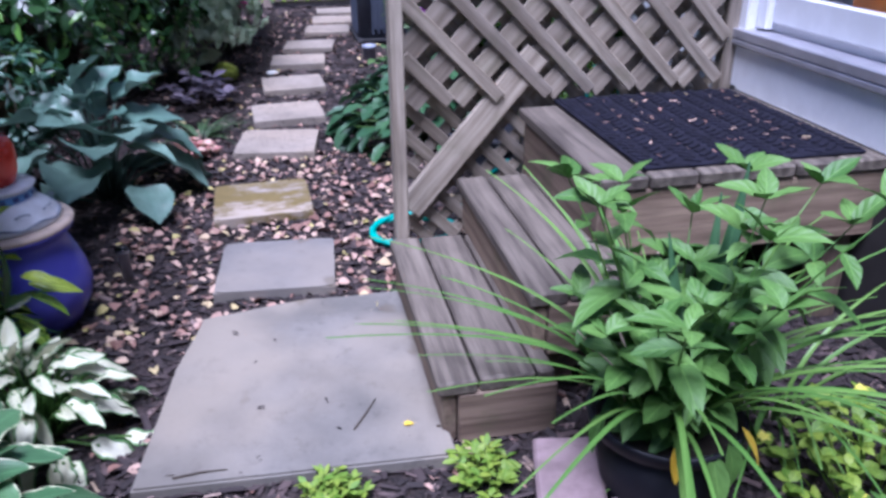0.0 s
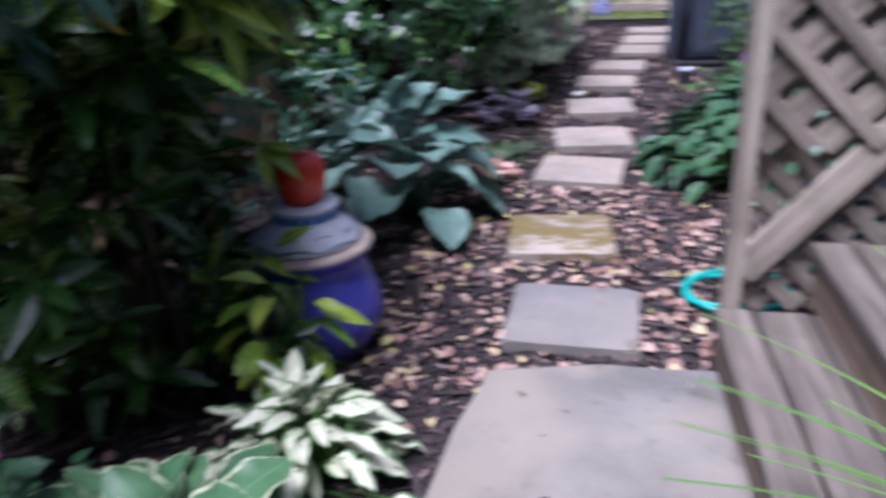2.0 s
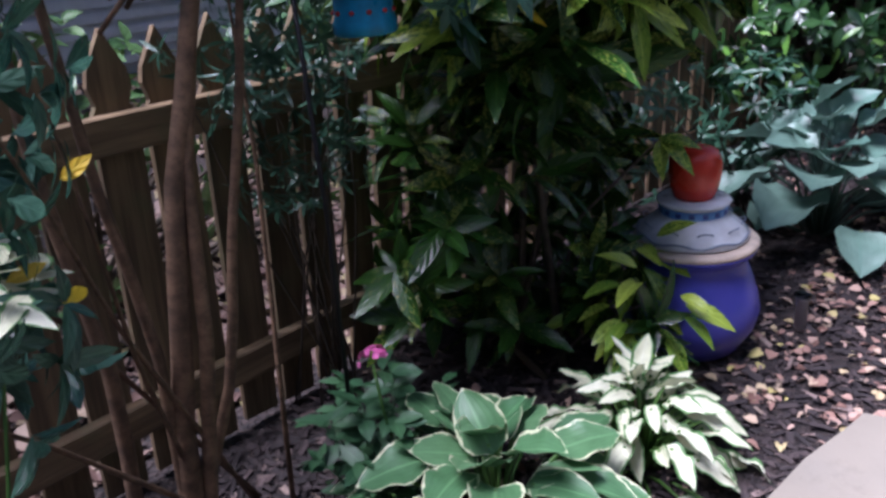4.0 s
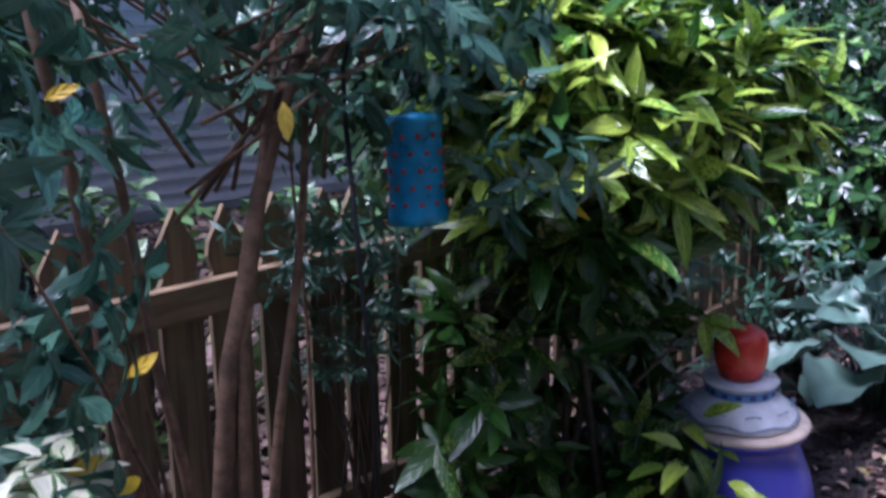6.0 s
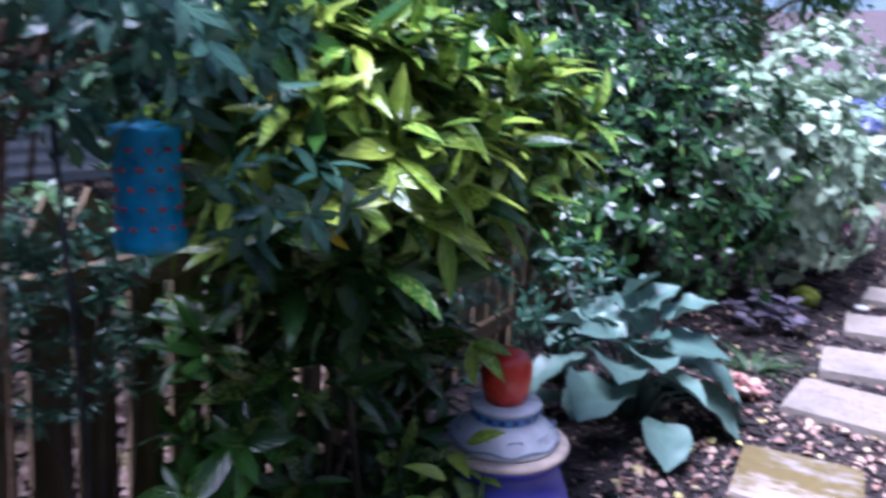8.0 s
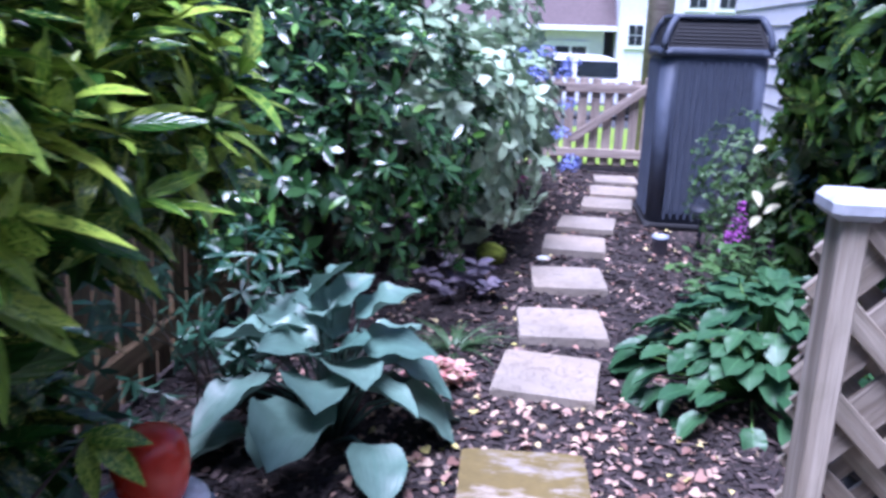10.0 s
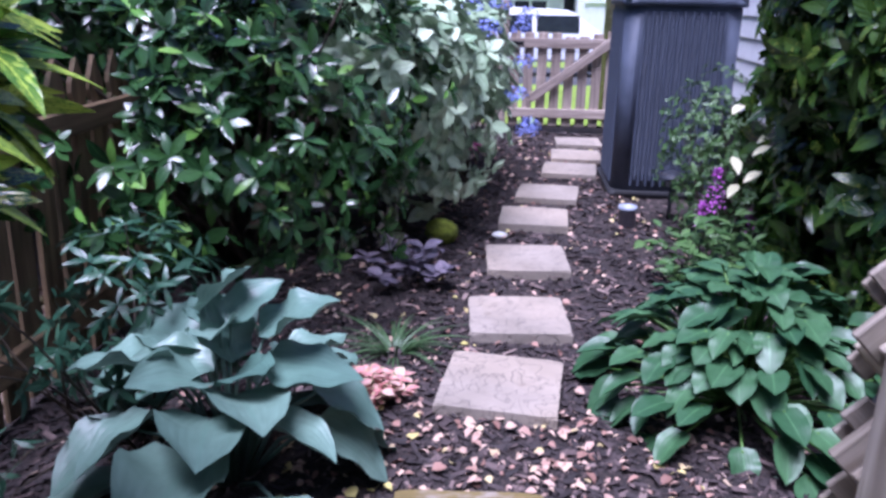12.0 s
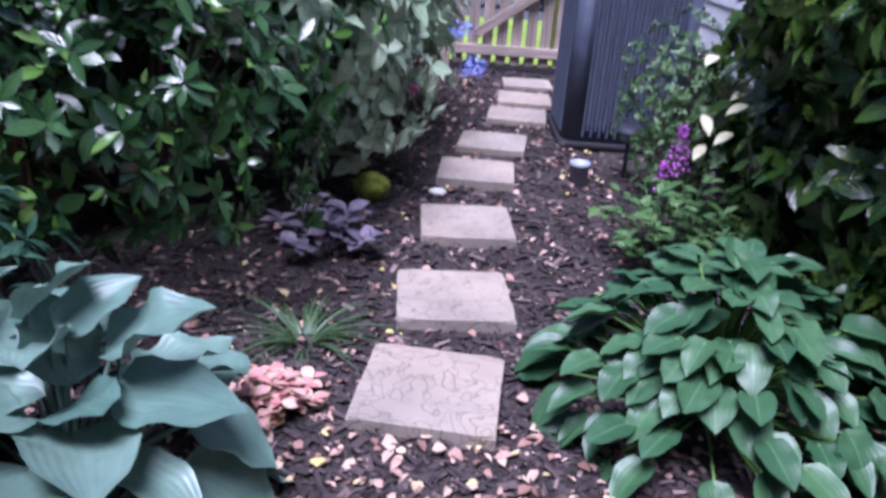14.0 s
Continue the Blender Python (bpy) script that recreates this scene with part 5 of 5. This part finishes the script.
for a, h in ((0.5, 0.55), (0.9, 0.48), (2.2, 0.4)):
    part("sword_leaf", sword, None, pp, "dark upright sword-shaped leaf", leaf_pose((PX + 0.06, PY + 0.02, 0.2), (0.22 * math.cos(a), 0.22 * math.sin(a), 1), (-0.4, -1, 0.2), h))
for i in range(26):
    a = rnd(0, 6.28)
    d = Vector((math.cos(a), math.sin(a), rnd(1.5, 4.0)))
    part("strap_leaf", random.choice(straps), None, pp, m=leaf_pose((0.86 + 0.06 * math.cos(a), 2.72 + 0.06 * math.sin(a), 0.02), d, Vector((-math.cos(a), -math.sin(a), 0.6)), rnd(0.3, 0.5)))
# a few leaves hang over the rim, some withered
yellow = leaf_mesh("withered_leaf", blade(lance(0.16), 6, 2, 0.3, 0.2, twist=0.4), M["gold_leaf"])
for i, a in enumerate((-2.9, -1.9, -1.45, -1.2, -0.9, -0.4, 0.1)):
    o = Vector((math.cos(a), math.sin(a), 0))
    foot = Vector((PX, PY, 0.22 + rnd(0.0, 0.05))) + o * 0.16
    gone = i in (1, 4)
    part("withered_leaf" if gone else "leaf", yellow if gone else random.choice(broad), None, pp, "withered yellow leaf" if gone else "", leaf_pose(foot, o * rnd(0.3, 0.6) - Vector((0, 0, rnd(0.4, 1.0))), o + Vector((0, 0, 0.7)), rnd(0.08, 0.12)))
for i in range(7):
    a = rnd(0, 6.28)
    o = Vector((math.cos(a), math.sin(a), 0)) * rnd(0.06, 0.12)
    p = Vector((PX, PY, 0.2)) + o
    part("dry_stalk", tube([p, p + o * 0.4 + Vector((0, 0, 0.15)), p + o * 1.6 + Vector((0, 0, rnd(0.2, 0.32)))], [0.003, 0.0025, 0.0015], 5), M["rim_clay"], pp, "dry tan stalk")


def clump(name, at, r, h, count, template, material, label, size, flowers=None, up=0.8):
    """A low plant: leafy sprigs out of one foot."""
    ob = thing(name, (*at, 0), label, "plant")
    bm = bmesh.new()
    kinds = [leaf_mesh("leaf", blade(*t), material) for t in template]
    for i in range(count):
        a, f = i * 2.4, math.sqrt((i + 0.5) / count)
        o = Vector((math.cos(a), math.sin(a), 0))
        tip = Vector((*at, 0)) + o * r * f + Vector((0, 0, h * (1 - 0.5 * f * f) * rnd(0.7, 1.1)))
        foot = Vector((*at, 0)) + o * r * 0.4 * f
        tube([foot, foot.lerp(tip, 0.6) + Vector((0, 0, 0.01)), tip], [0.003, 0.0025, 0.0015], 4, bm)
        for t in (0.45, 0.7, 0.88, 1.0):
            p = foot.lerp(tip, t)
            for k in range(3):
                b = rnd(0, 6.28)
                d = Vector((math.cos(b), math.sin(b), rnd(0, up)))
                part("leaf", random.choice(kinds), None, ob, m=leaf_pose(p, d, Vector((0, 0, 1)) + unit() * 0.4, size * rnd(0.7, 1.2)))
        if flowers and random.random() < 0.45:
            for k in range(6):
                d = Vector((math.cos(k), math.sin(k), 0.5))
                mats = [leaf_pose(tip + Vector((0, 0, 0.006)), Vector((math.cos(q), math.sin(q), 0.35)), (0, 0, 1), 0.022) for q in [1.05 * w for w in range(6)]]
            part("flower", many("flower", blade(lance(0.3), 3, 2, 0.1, 0.1), mats, flowers), None, ob)
    tagged(part("sprig", bm, material, ob), kind="stuff")
    return ob


round_leaf = [(lance(0.36, 0.45), 4, 2, 0.2, 0.15), (lance(0.32, 0.5), 4, 2, 0.2, 0.3)]
narrow_leaf = [(lance(0.22, 0.45), 3, 2, 0.2, 0.15), (lance(0.26, 0.5), 3, 2, 0.2, 0.3)]
clump("lime_spurge", (0.88, 2.36), 0.26, 0.24, 26, round_leaf, M["lime_leaf"], "lime-green bushy plant with small yellow flowers", 0.042, M["petal_yellow"])
clump("lime_spurge", (0.78, 2.1), 0.2, 0.2, 20, round_leaf, M["fresh_leaf"], "lime-green bushy plant with small yellow flowers", 0.042, M["petal_yellow"])
clump("stonecrop", (-0.27, 2.64), 0.075, 0.055, 14, narrow_leaf, M["lime_leaf"], "low yellow-green stonecrop at the slab's edge", 0.028)
clump("stonecrop", (0.08, 2.63), 0.085, 0.075, 16, narrow_leaf, M["lime_leaf"], "low yellow-green stonecrop at the slab's edge", 0.032)
clump("stonecrop", (-0.52, 2.6), 0.05, 0.04, 8, narrow_leaf, M["lime_leaf"], "low yellow-green stonecrop at the slab's edge", 0.026)
clump("heuchera", (-0.82, 6.33), 0.26, 0.19, 8, round_leaf, M["heuchera"], "purple-brown coral bells with round leaves", 0.085)
clump("pink_caladium", (-0.8, 5.2), 0.13, 0.11, 18, round_leaf, M["pink_leaf"], "pink and cream leaved low plant in mulch", 0.046, up=0.3)
clump("phlox", (-1.35, 2.55), 0.2, 0.34, 20, narrow_leaf, M["hosta_green"], "soft green plant with a pink flower", 0.07)
clump("companion_plant", (0.62, 6.4), 0.36, 0.36, 34, narrow_leaf, M["azalea"], "feathery green leaves round the purple plumes", 0.075)

fl = thing("pink_phlox", (-1.3, 2.55, 0), "magenta flower head on a thin stem", "flower")
part("stem", tube([(-1.32, 2.57, 0), (-1.3, 2.5, 0.3), (-1.28, 2.47, 0.43)], 0.003, 5), M["fresh_leaf"], fl)
flower_head("flower_head", fl, (-1.28, 2.47, 0.44), 0.028, 40, M["petal_pink"], "")
for x, y, z, s in ((0.69, 6.85, 0.33, 1.0), (0.91, 6.9, 0.2, 0.6), (0.66, 6.95, 0.22, 0.6)):
    a = thing("astilbe", (x, y, 0), "purple astilbe plume above green leaves", "flower", "purple plumes")
    part("stem", tube([(x - 0.02, y, 0), (x, y, z * 0.6), (x, y, z + 0.1)], 0.003, 5), M["dark_blade"], a)
    mats = []
    for i in range(int(160 * s)):
        t = random.random()
        u = unit()
        rr = 0.05 * s * (1 - t) + 0.008
        mats.append(leaf_pose((x + u.x * rr, y + u.y * rr, z - 0.06 + t * 0.22 * s), u, (0, 0, 1), 0.018))
    part("plume", many("plume", blade(lance(0.4), 2, 2, 0.1, 0.1), mats, M["petal_purple"]), None, a)

# tuft of dark grass
tuft = thing("grass_tuft", (-0.78, 5.55, 0), "tuft of dark arching grass beside the path", "grass")
bl = [leaf_mesh("blade", blade(strap(0.02), 8, 2, 0.5, d), M["dark_blade"]) for d in (0.6, 0.9)]
for i in range(70):
    a = rnd(0, 6.28)
    part("blade", random.choice(bl), None, tuft, m=leaf_pose((-0.78 + 0.03 * math.cos(a), 5.55 + 0.03 * math.sin(a), 0), (math.cos(a), math.sin(a), rnd(0.5, 1.8)), (-math.cos(a), -math.sin(a), 0.5), rnd(0.15, 0.26)))

# moss cushion, pebble, tilted brick
bm = bmesh.new()
bmesh.ops.create_icosphere(bm, subdivisions=4, radius=1.0)
for v in bm.verts:
    f = 1 + 0.12 * noise.noise(v.co * 5) + 0.05 * noise.noise(v.co * 14)
    v.co = Vector((v.co.x * 0.09 * f, v.co.y * 0.08 * f, v.co.z * 0.07 * f))
me = mesh("moss_cushion", bm, M["moss"], True)
single("moss_cushion", me, None, "round yellow-green moss cushion", "moss", pose(-0.72, 6.96, 0.06))
bm = bmesh.new()
bmesh.ops.create_icosphere(bm, subdivisions=3, radius=1.0)
for v in bm.verts:
    v.co = Vector((v.co.x * 0.045, v.co.y * 0.035, v.co.z * 0.02)) * (1 + 0.1 * noise.noise(v.co * 2))
single("pebble", mesh("pebble", bm, M["pebble"], True), None, "pale rounded pebble by the stones", "stone", pose(-0.4, 7.08, 0.015))
single("loose_paver", box(0.15, 0.21, 0.05, 0.008), M["brick_pink"], "pinkish paving brick lying beside the pot", "brick", pose(0.26, 2.57, 0.032, 4, -3, -14))

single("loose_paver", box(0.16, 0.12, 0.05, 0.008), M["brick_pink"], "pinkish paving brick lying beside the pot", "brick", pose(0.3, 2.4, 0.028, -2, 3, 22))
for p, d, l in (((-0.2, 2.83, 0.038), (0.5, 0.86, 0), 0.13), ((0.0, 2.8, 0.038), (1, -0.35, 0), 0.05), ((-0.62, 2.74, 0.038), (1, 0.05, 0), 0.12)):
    e = Vector(p) + Vector(d).normalized() * l
    single("twig", tube([p, tuple(Vector(p).lerp(e, 0.5) + Vector((0.004, 0.003, 0.002))), tuple(e)], [0.003, 0.0025, 0.0015], 6), M["twig"], "thin dry twig lying on the slab", "twig")
single("fallen_leaf", leaf_mesh("fallen_leaf", blade(lance(0.3), 4, 2, 0.3, 0.2), M["gold_leaf"]), None, "small yellow leaf lying on the slab", "leaf", leaf_pose((-0.08, 2.82, 0.04), (1, 0.2, 0.05), (0, 0, 1), 0.03))
# path light, pipe end, pot behind the post
pl = thing("path_light", (0.62, 7.55, 0), "dark mushroom-shaped path light", "garden light")
part("stake", tube([(0.62, 7.55, 0), (0.62, 7.55, 0.24)], 0.012, 10), M["lamp_dark"], pl)
part("lens", lathe([(0.03, 0.22), (0.035, 0.27)], 20), M["pipe_grey"], pl, m=pose(0.62, 7.55, 0))
part("cap", lathe([(0.085, 0.268), (0.088, 0.276), (0.06, 0.3), (0.02, 0.315), (0.005, 0.316)], 28), M["lamp_dark"], pl, m=pose(0.62, 7.55, 0))
single("drain_pipe", lathe([(0.05, 0.0), (0.05, 0.1), (0.055, 0.1), (0.055, 0.125), (0.045, 0.125), (0.045, 0.11), (0.005, 0.1)], 24), M["pipe_grey"], "short grey plastic pipe standing in mulch", "pipe", pose(0.35, 7.41, 0))
tub = thing("black_tub", (0.56, 4.3, 0), "dark navy plastic tub behind the lattice post", "tub")
part("body", lathe([(0.13, 0.0), (0.165, 0.3), (0.15, 0.3), (0.12, 0.05), (0.02, 0.04)], 32), M["pot_black"], tub, m=pose(0.56, 4.3, 0))
part("rim", lathe([(0.165, 0.295), (0.182, 0.297), (0.184, 0.325), (0.172, 0.33), (0.152, 0.325)], 32), M["pot_black"], tub, m=pose(0.56, 4.3, 0))
for side in (-1, 1):
    part("handle", tube([(0.56 + side * 0.17, 4.25, 0.31), (0.56 + side * 0.225, 4.27, 0.325), (0.56 + side * 0.225, 4.33, 0.325), (0.56 + side * 0.17, 4.35, 0.31)], 0.01, 8), M["pot_black"], tub)
# pale variegated sprig near the fence
sprig = thing("white_sprig", (-1.3, 1.75, 0), "thin shoot with white variegated leaves by the fence", "plant")
part("stem", tube([(-1.3, 1.75, 0), (-1.27, 1.78, 0.45), (-1.2, 1.86, 0.9)], [0.004, 0.003, 0.002], 5), M["fresh_leaf"], sprig)
white = [leaf_mesh("leaf", blade(lance(0.2, 0.4), 5, 2, 0.2, d), M["hosta_white"]) for d in (0.15, 0.35)]
for i in range(26):
    a = i * 2.4
    part("leaf", random.choice(white), None, sprig, m=leaf_pose((-1.2 + rnd(-0.04, 0.04), 1.84 + rnd(-0.05, 0.07), 0.87 + rnd(-0.03, 0.04)), (math.cos(a), math.sin(a), rnd(-0.1, 0.4)), Vector((0, 0, 1)) + unit() * 0.4, rnd(0.06, 0.1)))

# ---- mulch chips and fallen leaves ----
def scatter(name, n, area, size, material, label, z=-0.004, tilt=0.35, template=None, skew=1.0):
    mats = []
    for _ in range(n):
        x, y = rnd(area[0], area[2]), area[1] + (area[3] - area[1]) * random.random() ** skew
        a = rnd(0, 6.28)
        s = size * rnd(0.45, 1.5)
        d = Vector((math.cos(a), math.sin(a), rnd(-tilt, tilt)))
        h = 0.012 * noise.noise((x * 2.3, y * 2.3, 0.0))
        mats.append(leaf_pose((x, y, z + h + rnd(0, 0.012)), d, Vector((0, 0, 1)) + unit() * tilt, s, s * rnd(0.6, 1.6)))
    single(name, many(name, template or blade(lambda v: (0.17 + 0.04 * math.sin(v * 9)) * (1 - 0.5 * abs(v - 0.4)), 2, 2, 0.7, 0.12), mats, material), None, label, "mulch", kind="stuff")


scatter("mulch_chips", 34000, (-1.85, 2.3, 1.3, 6.0), 0.04, M["chip"], "shredded dark brown bark chips", skew=1.1)
scatter("mulch_chips", 16000, (-1.85, 6.0, 1.3, 10.6), 0.048, M["chip"], "shredded dark brown bark chips")
leafbit = blade(lance(0.34), 3, 2, 0.5, 0.25)
scatter("fallen_leaves", 1000, (-1.0, 3.4, 0.2, 5.2), 0.034, M["litter"], "dry pinkish tan fallen leaf bits", 0.008, 0.5, leafbit)
scatter("fallen_leaves", 1800, (-1.5, 2.3, 0.6, 10.0), 0.03, M["litter"], "dry pinkish tan fallen leaf bits", 0.008, 0.5, leafbit)
scatter("fallen_leaves", 9000, (-3.6, 0.0, -1.98, 6.0), 0.06, M["litter_dark"], "dry reddish leaf litter behind the fence", 0.012, 0.4, leafbit)
scatter("fallen_leaves", 5000, (-8.8, -1.0, -3.6, 8.0), 0.09, M["litter_dark"], "dry reddish leaf litter under the trees", 0.012, 0.4, leafbit)
scatter("mat_crumbs", 70, (0.68, 3.16, 1.28, 3.84), 0.016, M["litter"], "dry crumbs of leaf and bark on the door mat", 0.559, 0.1)
scatter("slab_crumbs", 16, (-0.7, 2.7, 0.0, 3.5), 0.012, M["chip"], "dark crumbs of bark on the slab", 0.036, 0.1)
